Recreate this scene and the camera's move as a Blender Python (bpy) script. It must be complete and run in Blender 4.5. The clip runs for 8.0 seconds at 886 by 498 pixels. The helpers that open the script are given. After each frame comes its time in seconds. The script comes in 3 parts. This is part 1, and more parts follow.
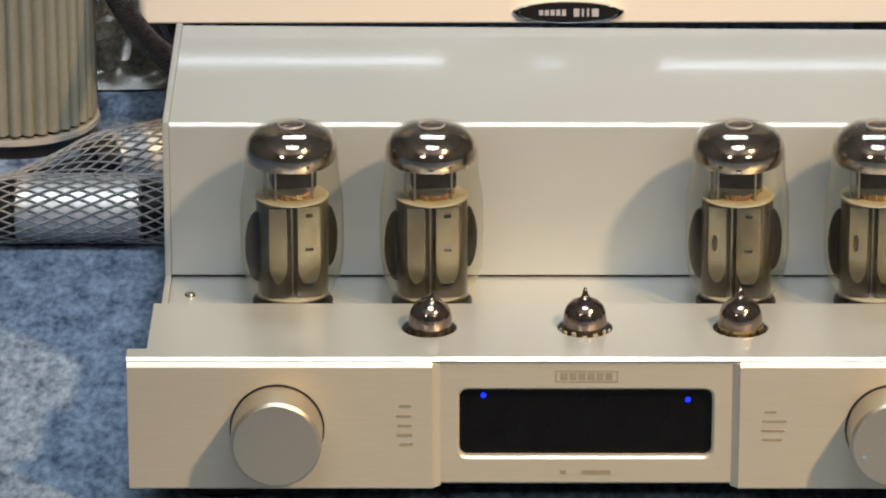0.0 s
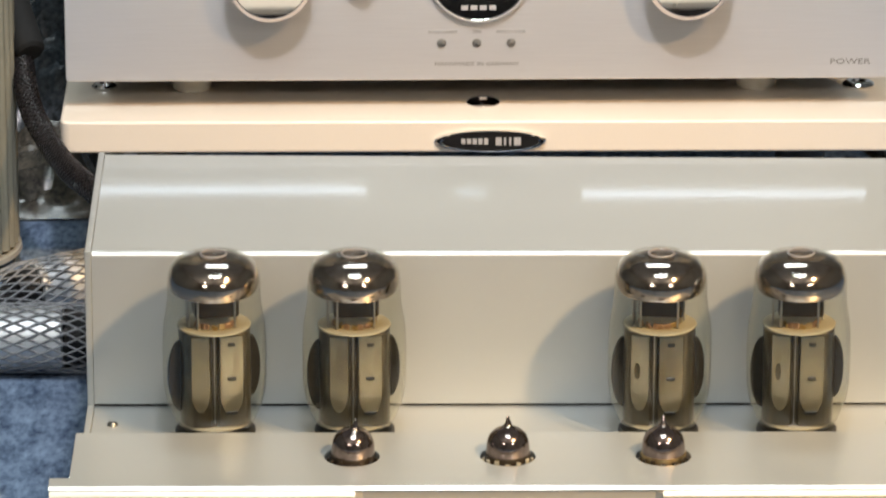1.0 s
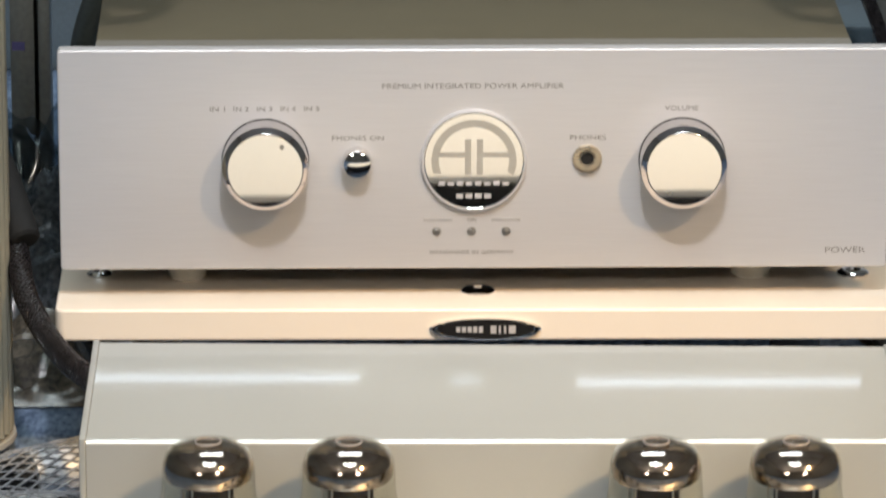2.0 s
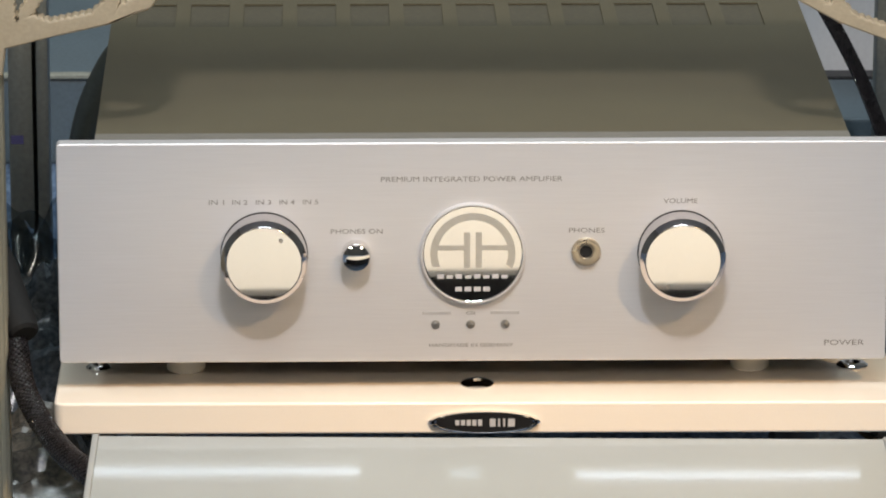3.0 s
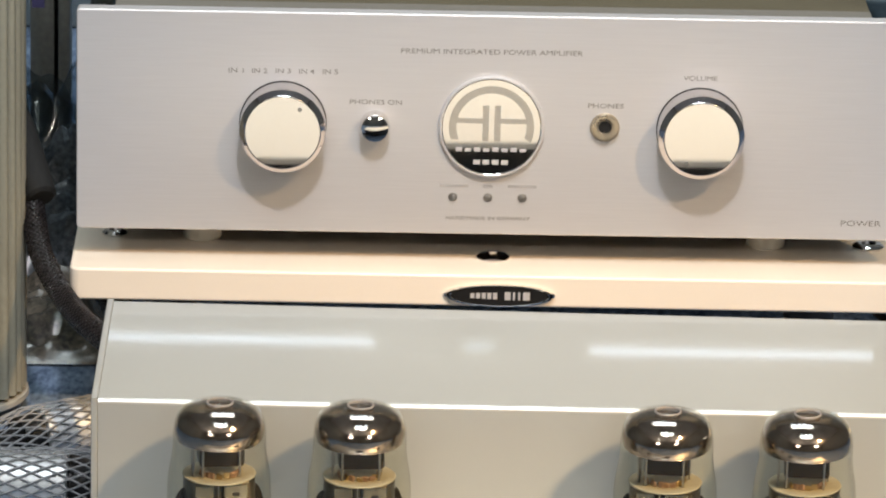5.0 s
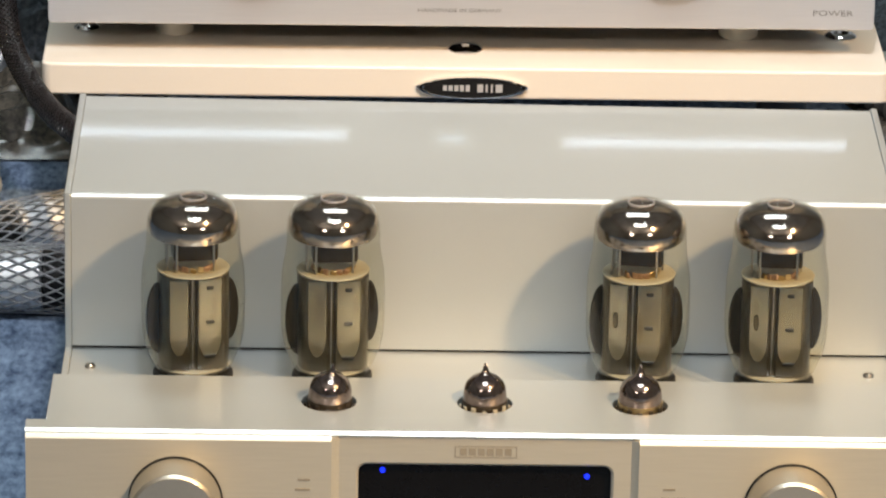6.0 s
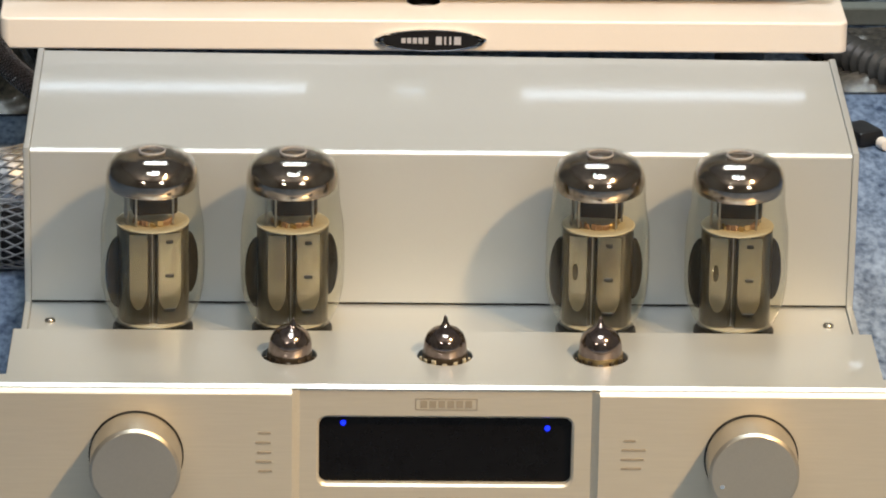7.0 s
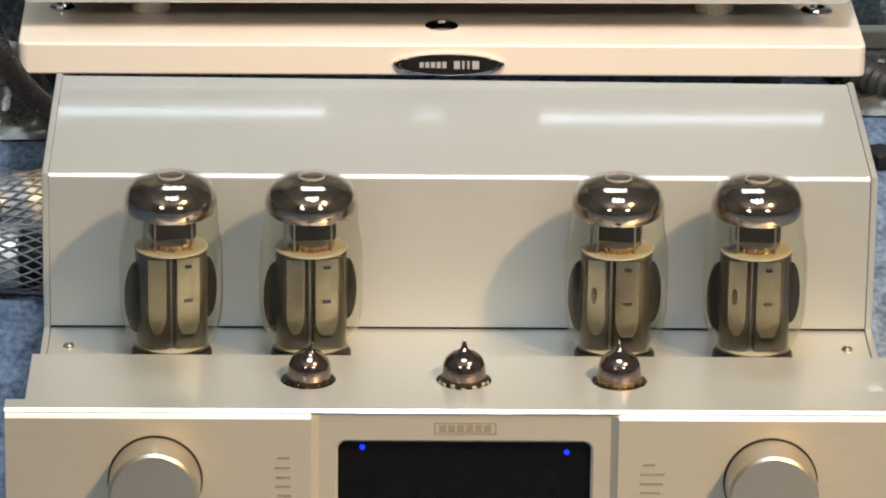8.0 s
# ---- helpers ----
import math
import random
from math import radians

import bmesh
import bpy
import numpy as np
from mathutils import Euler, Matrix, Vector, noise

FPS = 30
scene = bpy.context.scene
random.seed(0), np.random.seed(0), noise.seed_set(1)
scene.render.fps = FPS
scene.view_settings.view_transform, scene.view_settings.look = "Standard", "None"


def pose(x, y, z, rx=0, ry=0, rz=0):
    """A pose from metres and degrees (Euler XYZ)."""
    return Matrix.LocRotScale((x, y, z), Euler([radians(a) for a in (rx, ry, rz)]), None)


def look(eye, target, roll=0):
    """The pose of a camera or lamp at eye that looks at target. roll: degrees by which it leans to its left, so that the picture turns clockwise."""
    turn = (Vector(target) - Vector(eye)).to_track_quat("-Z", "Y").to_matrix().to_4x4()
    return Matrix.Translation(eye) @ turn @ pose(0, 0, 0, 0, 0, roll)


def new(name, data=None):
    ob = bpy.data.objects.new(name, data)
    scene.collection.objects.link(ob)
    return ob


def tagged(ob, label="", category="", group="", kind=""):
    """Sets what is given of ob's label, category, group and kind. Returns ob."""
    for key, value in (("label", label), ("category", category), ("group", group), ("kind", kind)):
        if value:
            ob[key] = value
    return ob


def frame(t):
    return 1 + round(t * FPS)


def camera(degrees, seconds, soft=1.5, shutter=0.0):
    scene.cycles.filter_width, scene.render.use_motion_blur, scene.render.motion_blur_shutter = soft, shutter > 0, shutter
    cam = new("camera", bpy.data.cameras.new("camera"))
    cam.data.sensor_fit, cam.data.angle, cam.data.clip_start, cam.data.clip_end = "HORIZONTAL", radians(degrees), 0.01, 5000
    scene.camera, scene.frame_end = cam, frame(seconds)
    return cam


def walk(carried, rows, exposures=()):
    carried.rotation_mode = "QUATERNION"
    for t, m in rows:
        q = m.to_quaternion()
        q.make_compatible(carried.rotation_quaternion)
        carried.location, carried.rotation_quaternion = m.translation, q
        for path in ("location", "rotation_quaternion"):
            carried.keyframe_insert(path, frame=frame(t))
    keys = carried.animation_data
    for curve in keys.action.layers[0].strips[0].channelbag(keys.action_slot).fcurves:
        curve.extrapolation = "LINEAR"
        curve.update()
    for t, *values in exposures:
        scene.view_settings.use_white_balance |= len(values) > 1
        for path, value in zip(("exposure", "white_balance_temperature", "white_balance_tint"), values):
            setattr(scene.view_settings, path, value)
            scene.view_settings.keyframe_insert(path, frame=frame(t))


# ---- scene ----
# one telephoto stand; the camera tips and turns where it is
cam = camera(9.655, 8.0, soft=2.0, shutter=0.3)
EYE = (-0.0634, -2.3776, 1.0468)
# seconds, turn, tilt, lean
ROWS = [
    (0, 0.162, -20.814, -0.044),
    (0.5, -0.283, -20.402, 0.074),
    (1, -0.737, -19.407, 0.154),
    (1.5, -0.799, -18.635, 0.259),
    (2, -0.789, -17.352, 0.218),
    (2.2, -0.776, -16.938, 0.242),
    (3.3, -0.803, -16.323, 0.131),
    (3.5, -0.844, -16.502, 0.207),
    (4, -0.913, -16.992, 0.390),
    (4.2, -0.888, -17.306, 0.649),
    (5.3, -0.584, -18.161, 1.393),
    (5.5, -0.672, -18.705, 1.217),
    (6, -0.980, -19.990, 1.078),
    (6.5, -1.295, -20.215, 1.044),
    (7, -1.461, -20.501, 0.931),
    (7.5, -1.298, -20.308, 0.788),
    (8, -1.240, -20.239, 0.721),
]
walk(cam, [(t, pose(*EYE, 90 + tilt, 0, turn) @ pose(0, 0, 0, 0, 0, lean)) for t, turn, tilt, lean in ROWS],
     [(0.0, 0.0), (0.6, 0.0), (1.5, 0.17), (2.1, 0.07), (3.5, 0.06), (4.2, 0.06), (5.5, 0.16), (6.5, 0.07), (8.0, 0.07)])

# ---------------------------------------------------------------- light
world = bpy.data.worlds.new("hall_air")
scene.world = world
world.use_nodes = True
world.node_tree.nodes["Background"].inputs[0].default_value = (0.05, 0.055, 0.06, 1)
world.node_tree.nodes["Background"].inputs[1].default_value = 1.0
scene.view_settings.exposure = 0.0


def area_lamp(name, at, to, size, power, colour, size_y=None):
    d = bpy.data.lights.new(name, "AREA")
    d.energy, d.color, d.size = power, colour, size
    if size_y:
        d.shape, d.size_y = "RECTANGLE", size_y
    ob = new(name, d)
    ob.matrix_world = look(at, to)
    return ob


def spot_lamp(name, at, to, power, colour, cone, radius=0.04):
    d = bpy.data.lights.new(name, "SPOT")
    d.energy, d.color, d.spot_size, d.spot_blend, d.shadow_soft_size = power, colour, radians(cone), 0.6, radius
    ob = new(name, d)
    ob.matrix_world = look(at, to)
    return ob


spot_lamp("warm_spot", (1.88, -1.98, 2.94), (0.16, 0.03, 0.05), 1010, (1.0, 0.66, 0.32), 17.2, 0.12).data.spot_blend = 0.9
spot_lamp("white_spot", (0.02, -0.85, 2.25), (0.0, 0.66, 0.15), 134, (0.99, 0.95, 1.0), 34, 0.085).data.spot_blend = 1.0
for lamp_x in (-0.42, 0.0, 0.42):
    area_lamp("ceiling_panel", (lamp_x, -0.85, 2.9), (lamp_x, -0.85, 0), 0.30, 10.6, (0.84, 1.0, 1.0), 0.8)
# Unseen lamps added to brighten the ceiling and what mirrors it.
for lamp_x in (-1.6, 1.6):
    area_lamp("added_ceiling_fill", (lamp_x, -3.3, 2.1), (lamp_x * 0.6, -1.4, 3.0), 0.6, 28, (1.0, 0.915, 0.80), 0.3)
# Unseen fill lamp added to lift the rear wall and the clutter behind.
area_lamp("added_rear_fill", (0.0, 1.9, 2.9), (0.0, 1.9, 0), 1.2, 30, (0.86, 0.97, 1.0), 0.6)

# ---------------------------------------------------------------- materials
MATS = {}


def material(name, base, rough=0.5, metal=0.0, vary=0.06, scale=40.0, bump=0.0, bump_scale=300.0, stretch=(1, 1, 1), coat=0.0, rough_vary=0.08,
             base2=None, ior=1.45, sharp=0.18):
    """A principled surface with two scales of variation in colour and gloss, and fine relief."""
    m = bpy.data.materials.new(name)
    m.use_nodes = True
    nt = m.node_tree
    p = nt.nodes["Principled BSDF"]
    co = nt.nodes.new("ShaderNodeTexCoord")
    mp = nt.nodes.new("ShaderNodeMapping")
    mp.inputs["Scale"].default_value = stretch
    nt.links.new(co.outputs["Object"], mp.inputs[0])
    n1 = nt.nodes.new("ShaderNodeTexNoise")
    n1.inputs["Scale"].default_value, n1.inputs["Detail"].default_value = scale, 6
    n2 = nt.nodes.new("ShaderNodeTexNoise")
    n2.inputs["Scale"].default_value, n2.inputs["Detail"].default_value = bump_scale, 3
    nt.links.new(mp.outputs[0], n1.inputs[0])
    nt.links.new(mp.outputs[0], n2.inputs[0])
    mix = nt.nodes.new("ShaderNodeMath")
    mix.operation = "ADD"
    half = nt.nodes.new("ShaderNodeMath")
    half.operation = "MULTIPLY"
    half.inputs[1].default_value = 0.5
    nt.links.new(n1.outputs[0], mix.inputs[0])
    nt.links.new(n2.outputs[0], mix.inputs[1])
    nt.links.new(mix.outputs[0], half.inputs[0])
    ramp = nt.nodes.new("ShaderNodeValToRGB")
    ramp.color_ramp.elements[0].position, ramp.color_ramp.elements[1].position = 0.5 - sharp, 0.5 + sharp
    dark = tuple(c * (1 - vary) for c in base)
    light = tuple(min(1, c * (1 + vary)) for c in (base2 or base))
    ramp.color_ramp.elements[0].color, ramp.color_ramp.elements[1].color = (*dark, 1), (*light, 1)
    nt.links.new(half.outputs[0], ramp.inputs[0])
    nt.links.new(ramp.outputs[0], p.inputs["Base Color"])
    rr = nt.nodes.new("ShaderNodeMapRange")
    rr.inputs[3].default_value, rr.inputs[4].default_value = max(0.01, rough - rough_vary), rough + rough_vary
    nt.links.new(n1.outputs[0], rr.inputs[0])
    nt.links.new(rr.outputs[0], p.inputs["Roughness"])
    p.inputs["Metallic"].default_value = metal
    p.inputs["Coat Weight"].default_value = coat
    p.inputs["Coat Roughness"].default_value = 0.026
    p.inputs["IOR"].default_value = ior
    if bump:
        b = nt.nodes.new("ShaderNodeBump")
        b.inputs["Strength"].default_value, b.inputs["Distance"].default_value = bump, 0.001
        nt.links.new(n2.outputs[0], b.inputs["Height"])
        nt.links.new(b.outputs[0], p.inputs["Normal"])
    MATS[name] = m
    return m


def clear_glass(name, tint=(1, 1, 1), rough=0.0, most=1.0):
    """Thin clear glass: what is behind shows through, with gloss that grows towards the rim."""
    m = bpy.data.materials.new(name)
    m.use_nodes = True
    nt = m.node_tree
    nt.nodes.remove(nt.nodes["Principled BSDF"])
    clear, gloss, mix, fr = (nt.nodes.new("ShaderNode" + k) for k in ("BsdfTransparent", "BsdfGlossy", "MixShader", "LayerWeight"))
    clear.inputs[0].default_value = (*tint, 1)
    gloss.inputs["Roughness"].default_value = rough
    fr.inputs["Blend"].default_value = 0.5
    power, most_gloss = nt.nodes.new("ShaderNodeMath"), nt.nodes.new("ShaderNodeMapRange")
    power.operation, power.inputs[1].default_value = "POWER", 4.2
    most_gloss.inputs[3].default_value, most_gloss.inputs[4].default_value = 0.045, most
    nt.links.new(fr.outputs["Facing"], power.inputs[0])
    nt.links.new(power.outputs[0], most_gloss.inputs[0])
    nt.links.new(most_gloss.outputs[0], mix.inputs[0])
    nt.links.new(clear.outputs[0], mix.inputs[1])
    nt.links.new(gloss.outputs[0], mix.inputs[2])
    nt.links.new(mix.outputs[0], nt.nodes["Material Output"].inputs[0])
    MATS[name] = m
    return m


def glow(name, colour, strength):
    m = bpy.data.materials.new(name)
    m.use_nodes = True
    p = m.node_tree.nodes["Principled BSDF"]
    p.inputs["Base Color"].default_value = (*colour, 1)
    p.inputs["Emission Color"].default_value = (*colour, 1)
    p.inputs["Emission Strength"].default_value = strength
    return m


ALU = material("bead_blasted_aluminium", (0.54, 0.51, 0.44), 0.38, 0.45, 0.05, 9, 0.08, 800, stretch=(0.05, 1, 1), rough_vary=0.04, coat=0.15)
KNOB = material("turned_aluminium", (0.52, 0.48, 0.41), 0.34, 0.85, 0.04, 20, 0.06, 900)
ALU_DECK = material("satin_silver_sheet", (0.53, 0.552, 0.548), 0.34, 0.55, 0.03, 7, 0.05, 2500, rough_vary=0.04, coat=0.45)
ALU_PANEL = material("brushed_silver_panel", (0.68, 0.665, 0.67), 0.38, 0.35, 0.04, 10, 0.08, 900, stretch=(0.03, 1, 1), rough_vary=0.04)
MATT = material("matt_silver_paint", (0.76, 0.73, 0.65), 0.75, 0.0, 0.04, 9, 0.05, 2500)
LID = material("olive_grey_anodised_lid", (0.125, 0.104, 0.062), 0.55, 0.25, 0.08, 60, 0.12, 1500, rough_vary=0.02)
LID_EDGE = material("warm_grey_strip", (0.18, 0.165, 0.14), 0.6, 0.0, 0.06, 40)
VENT = material("dark_olive_slot_floor", (0.10, 0.085, 0.055), 0.6, 0.2, 0.2, 300)
PALE_INK = material("pale_grey_print", (0.43, 0.415, 0.41), 0.6, 0.0, 0.1, 300)
CREAM = material("cream_lacquer", (0.86, 0.77, 0.66), 0.4, 0.0, 0.02, 12, 0.03, 900, coat=0.2)
CHROME = material("polished_chrome", (0.78, 0.77, 0.76), 0.05, 1.0, 0.02, 30, rough_vary=0.02)
EMBOSS = material("matt_etched_metal", (0.52, 0.49, 0.43), 0.55, 0.3, 0.05, 80)
INK_FAINT = material("faint_print_ink", (0.25, 0.225, 0.185), 0.6, 0.0, 0.1, 300)
SATIN = material("satin_chrome", (0.62, 0.60, 0.61), 0.09, 1.0, 0.03, 30, rough_vary=0.03)
STEEL = material("dull_screw_steel", (0.45, 0.44, 0.42), 0.3, 1.0, 0.1, 200)
BLACK = material("black_plastic", (0.012, 0.012, 0.013), 0.4, 0.0, 0.2, 120)
DISPLAY = material("black_display_glass", (0.004, 0.004, 0.005), 0.12, 0.0, 0.1, 30)
DISPLAY.node_tree.nodes["Principled BSDF"].inputs["Specular IOR Level"].default_value = 0.18
INK = material("grey_print_ink", (0.24, 0.225, 0.21), 0.6, 0.0, 0.1, 300)
GLASS = clear_glass("tube_glass", (0.93, 0.93, 0.88))
FILM = clear_glass("clear_plastic_film", (0.66, 0.70, 0.72), 0.12)
GETTER = material("getter_mirror", (0.35, 0.29, 0.265), 0.09, 0.97, 0.15, 60, rough_vary=0.04, base2=(0.45, 0.385, 0.36))
SMALL_GETTER = material("brown_getter_mirror", (0.24, 0.185, 0.165), 0.12, 0.97, 0.2, 90, rough_vary=0.05, base2=(0.36, 0.30, 0.28))
ANODE = material("grey_anode_plate", (0.10, 0.087, 0.065), 0.32, 0.85, 0.10, 30, base2=(0.17, 0.15, 0.11))
ANODE_SHEEN = material("reflection_bright_nickel", (0.28, 0.25, 0.19), 0.26, 0.85, 0.03, 25, base2=(0.44, 0.40, 0.30), sharp=0.4)
FIN = material("soot_black_fin", (0.011, 0.010, 0.009), 0.85, 0.0, 0.3, 200)
SEAL = material("pale_glass_seal", (0.22, 0.21, 0.21), 0.18, 0.0, 0.1, 200)
GILT = material("pale_gilt_ring", (0.58, 0.50, 0.38), 0.28, 0.85, 0.05, 60)
MICA = material("pale_mica", (0.36, 0.335, 0.26), 0.5, 0.0, 0.12, 150)
DARK_METAL = material("blackened_nickel", (0.055, 0.042, 0.03), 0.35, 0.6, 0.3, 60)
BRASS = material("dull_brass", (0.50, 0.38, 0.20), 0.32, 1.0, 0.15, 80)
COPPER = material("copper_brown", (0.36, 0.24, 0.17), 0.45, 0.5, 0.3, 200)
CARPET = material("blue_felt_carpet", (0.056, 0.097, 0.185), 0.95, 0.0, 0.35, 80, 0.9, 260, base2=(0.185, 0.25, 0.355), rough_vary=0.03, sharp=0.15, stretch=(1, 0.45, 1))
FLUTED = material("champagne_column", (0.34, 0.325, 0.255), 0.45, 0.25, 0.08, 40)
WOOD = material("pale_cream_wood", (0.43, 0.35, 0.24), 0.5, 0.0, 0.1, 30, 0.1, 500)
WALL = material("grey_hall_wall", (0.24, 0.235, 0.22), 0.8, 0.0, 0.06, 3)
CEIL = material("pale_hall_ceiling", (0.62, 0.61, 0.60), 0.85, 0.0, 0.05, 2)
BRAID = material("dark_braided_sleeve", (0.009, 0.008, 0.009), 0.5, 0.0, 0.4, 500, 0.6, 900)
NET = material("grey_net_thread", (0.24, 0.25, 0.265), 0.45, 0.0, 0.2, 300)
SILVER = material("silver_barrel", (0.72, 0.75, 0.77), 0.48, 0.6, 0.05, 60)
SLATE = material("slate_grey_panel", (0.34, 0.335, 0.28), 0.5, 0.0, 0.2, 14)
WHITE = material("white_board", (0.62, 0.63, 0.66), 0.6, 0.0, 0.06, 8)
BLUE_LED = glow("blue_led", (0.004, 0.02, 1.0), 1.9)
# glow of the strips added for the cover's stripes
STRIPE_GLOW_DIM = glow("added_stripe_glow_dim", (0.6, 0.8, 1.0), 3.2)
STRIPE_GLOW = glow("added_stripe_glow", (0.70, 0.84, 1.0), 7.5)


# ---------------------------------------------------------------- mesh helpers
def box(bm, x0, x1, y0, y1, z0, z1, bevel=0.0, seg=2):
    r = bmesh.ops.create_cube(bm, size=1, matrix=Matrix.Translation(((x0 + x1) / 2, (y0 + y1) / 2, (z0 + z1) / 2)) @ Matrix.Diagonal((x1 - x0, y1 - y0, z1 - z0, 1)))
    if bevel:
        edges = {e for v in r["verts"] for e in v.link_edges}
        bmesh.ops.bevel(bm, geom=list(edges), offset=bevel, segments=seg, affect="EDGES", profile=0.5)
    return bm


def boxed(*a, **k):
    return box(bmesh.new(), *a, **k)


def lathe(profile, n=48, axis="z", at=(0, 0, 0), bm=None):
    """A solid of revolution from (radius, height) pairs; axis y turns it to face -y."""
    bm = bm or bmesh.new()
    turn = Matrix.Translation(at) @ (pose(0, 0, 0, 90) if axis == "y" else pose(0, 0, 0, 0, 90) if axis == "x" else Matrix())
    rings = []
    for r, h in profile:
        if r < 1e-6:
            rings.append([bm.verts.new(turn @ Vector((0, 0, h)))])
        else:
            rings.append([bm.verts.new(turn @ Vector((r * math.cos(2 * math.pi * k / n), r * math.sin(2 * math.pi * k / n), h))) for k in range(n)])
    for a, b in zip(rings, rings[1:]):
        for k in range(n):
            j = (k + 1) % n
            if len(a) == 1 and len(b) == 1:
                continue
            if len(a) == 1:
                bm.faces.new((a[0], b[k], b[j]))
            elif len(b) == 1:
                bm.faces.new((a[k], a[j], b[0]))
            else:
                bm.faces.new((a[k], a[j], b[j], b[k]))
    bmesh.ops.recalc_face_normals(bm, faces=bm.faces[:])
    return bm


def finish(name, bm, mat, parent=None, label="", smooth=35):
    me = bpy.data.meshes.new(name)
    bm.to_mesh(me)
    bm.free()
    me.materials.append(mat)
    ob = new(name, me)
    if smooth:
        me.shade_smooth()
        me.set_sharp_from_angle(angle=radians(smooth))
    if smooth:
        ob.modifiers.new("weighted_normal", "WEIGHTED_NORMAL").keep_sharp = True
    if parent:
        ob.parent = parent
    if label:
        ob["label"] = label
    return ob


def part(name, bm, mat, parent, label="", smooth=35):
    return finish(name, bm, mat, parent, label, smooth)


def curve_mesh(data):
    """The mesh of a curve or text, as a bmesh."""
    ob = bpy.data.objects.new("draft", data)
    scene.collection.objects.link(ob)
    bpy.context.view_layer.update()
    me = bpy.data.meshes.new_from_object(ob.evaluated_get(bpy.context.evaluated_depsgraph_get()))
    bm = bmesh.new()
    bm.from_mesh(me)
    bpy.data.objects.remove(ob)
    bpy.data.meshes.remove(me)
    bmesh.ops.remove_doubles(bm, verts=bm.verts[:], dist=1e-6)
    return bm


def plate(outlines, thick, bevel=0.0, seg=2):
    """A flat plate in the xy plane, its holes given as further outlines; thick is its whole depth, centred on z = 0."""
    c = bpy.data.curves.new("outline", "CURVE")
    c.dimensions, c.fill_mode, c.extrude, c.bevel_depth, c.bevel_resolution = "2D", "BOTH", thick / 2 - bevel, bevel, seg
    c.offset = -bevel
    c.use_fill_caps = True
    for pts in outlines:
        s = c.splines.new("POLY")
        s.points.add(len(pts) - 1)
        for q, (x, y) in zip(s.points, pts):
            q.co = (x, y, 0, 1)
        s.use_cyclic_u = True
    return curve_mesh(c)


def circle(cx, cy, r, n=48, ry=None):
    return [(cx + r * math.cos(2 * math.pi * k / n), cy + (ry or r) * math.sin(2 * math.pi * k / n)) for k in range(n)]


def round_rect(x0, x1, y0, y1, r, n=6):
    out = []
    for cx, cy, a in ((x1 - r, y1 - r, 0), (x0 + r, y1 - r, 90), (x0 + r, y0 + r, 180), (x1 - r, y0 + r, 270)):
        out += [(cx + r * math.cos(radians(a + 90 * k / n)), cy + r * math.sin(radians(a + 90 * k / n))) for k in range(n + 1)]
    return out


def moved(bm, m):
    bm.transform(m)
    return bm


UPRIGHT = pose(0, 0, 0, 90)


def lettering(text, width, height, x, y, z, parent, mat=INK, name="lettering", label=""):
    c = bpy.data.curves.new("text", "FONT")
    c.body, c.size, c.align_x, c.align_y, c.extrude = text, 1, "CENTER", "CENTER", 0.02
    c.resolution_u = 3
    bm = curve_mesh(c)
    xs, ys = [v.co.x for v in bm.verts], [v.co.y for v in bm.verts]
    w, h = max(xs) - min(xs), max(ys) - min(ys)
    bm.transform(Matrix.Translation((-(max(xs) + min(xs)) / 2, -(max(ys) + min(ys)) / 2, 0)))
    bm.transform(Matrix.Translation((x, y, z)) @ UPRIGHT @ Matrix.Diagonal((width / w, height / h, 0.005, 1)))
    return part(name, bm, mat, parent, label, 0)


def tube_path(points, radius, n=12, closed_ends=True, bm=None):
    """A round rod along a smooth line through the points."""
    pts = [Vector(p) for p in points]
    fine = []
    for i in range(len(pts) - 1):
        p0, p1, p2, p3 = pts[max(0, i - 1)], pts[i], pts[i + 1], pts[min(len(pts) - 1, i + 2)]
        for k in range(8):
            t = k / 8
            fine.append(0.5 * (2 * p1 + (p2 - p0) * t + (2 * p0 - 5 * p1 + 4 * p2 - p3) * t * t + (3 * p1 - p0 - 3 * p2 + p3) * t ** 3))
    fine.append(pts[-1])
    bm = bm or bmesh.new()
    up, rings = Vector((0.13, 0.21, 1)).normalized(), []
    for i, p in enumerate(fine):
        d = (fine[min(i + 1, len(fine) - 1)] - fine[max(i - 1, 0)]).normalized()
        a = d.cross(up).normalized()
        up = a.cross(d).normalized()
        rings.append([bm.verts.new(p + radius * (math.cos(2 * math.pi * k / n) * a + math.sin(2 * math.pi * k / n) * up)) for k in range(n)])
    for a, b in zip(rings, rings[1:]):
        for k in range(n):
            bm.faces.new((a[k], a[(k + 1) % n], b[(k + 1) % n], b[k]))
    if closed_ends:
        bm.faces.new(rings[0][::-1])
        bm.faces.new(rings[-1])
    bmesh.ops.recalc_face_normals(bm, faces=bm.faces[:])
    return bm


def thing(name, at, label, category, group="", turn=0):
    ob = new(name)
    ob.empty_display_size = 0.05
    ob.matrix_world = pose(*at, 0, 0, turn)
    return tagged(ob, label, category, group)


# ---------------------------------------------------------------- the hall round it
def wall(name, *dims):
    return tagged(finish(name, boxed(*dims), WALL, smooth=0), "plain grey exhibition hall wall", "wall", kind="structure")


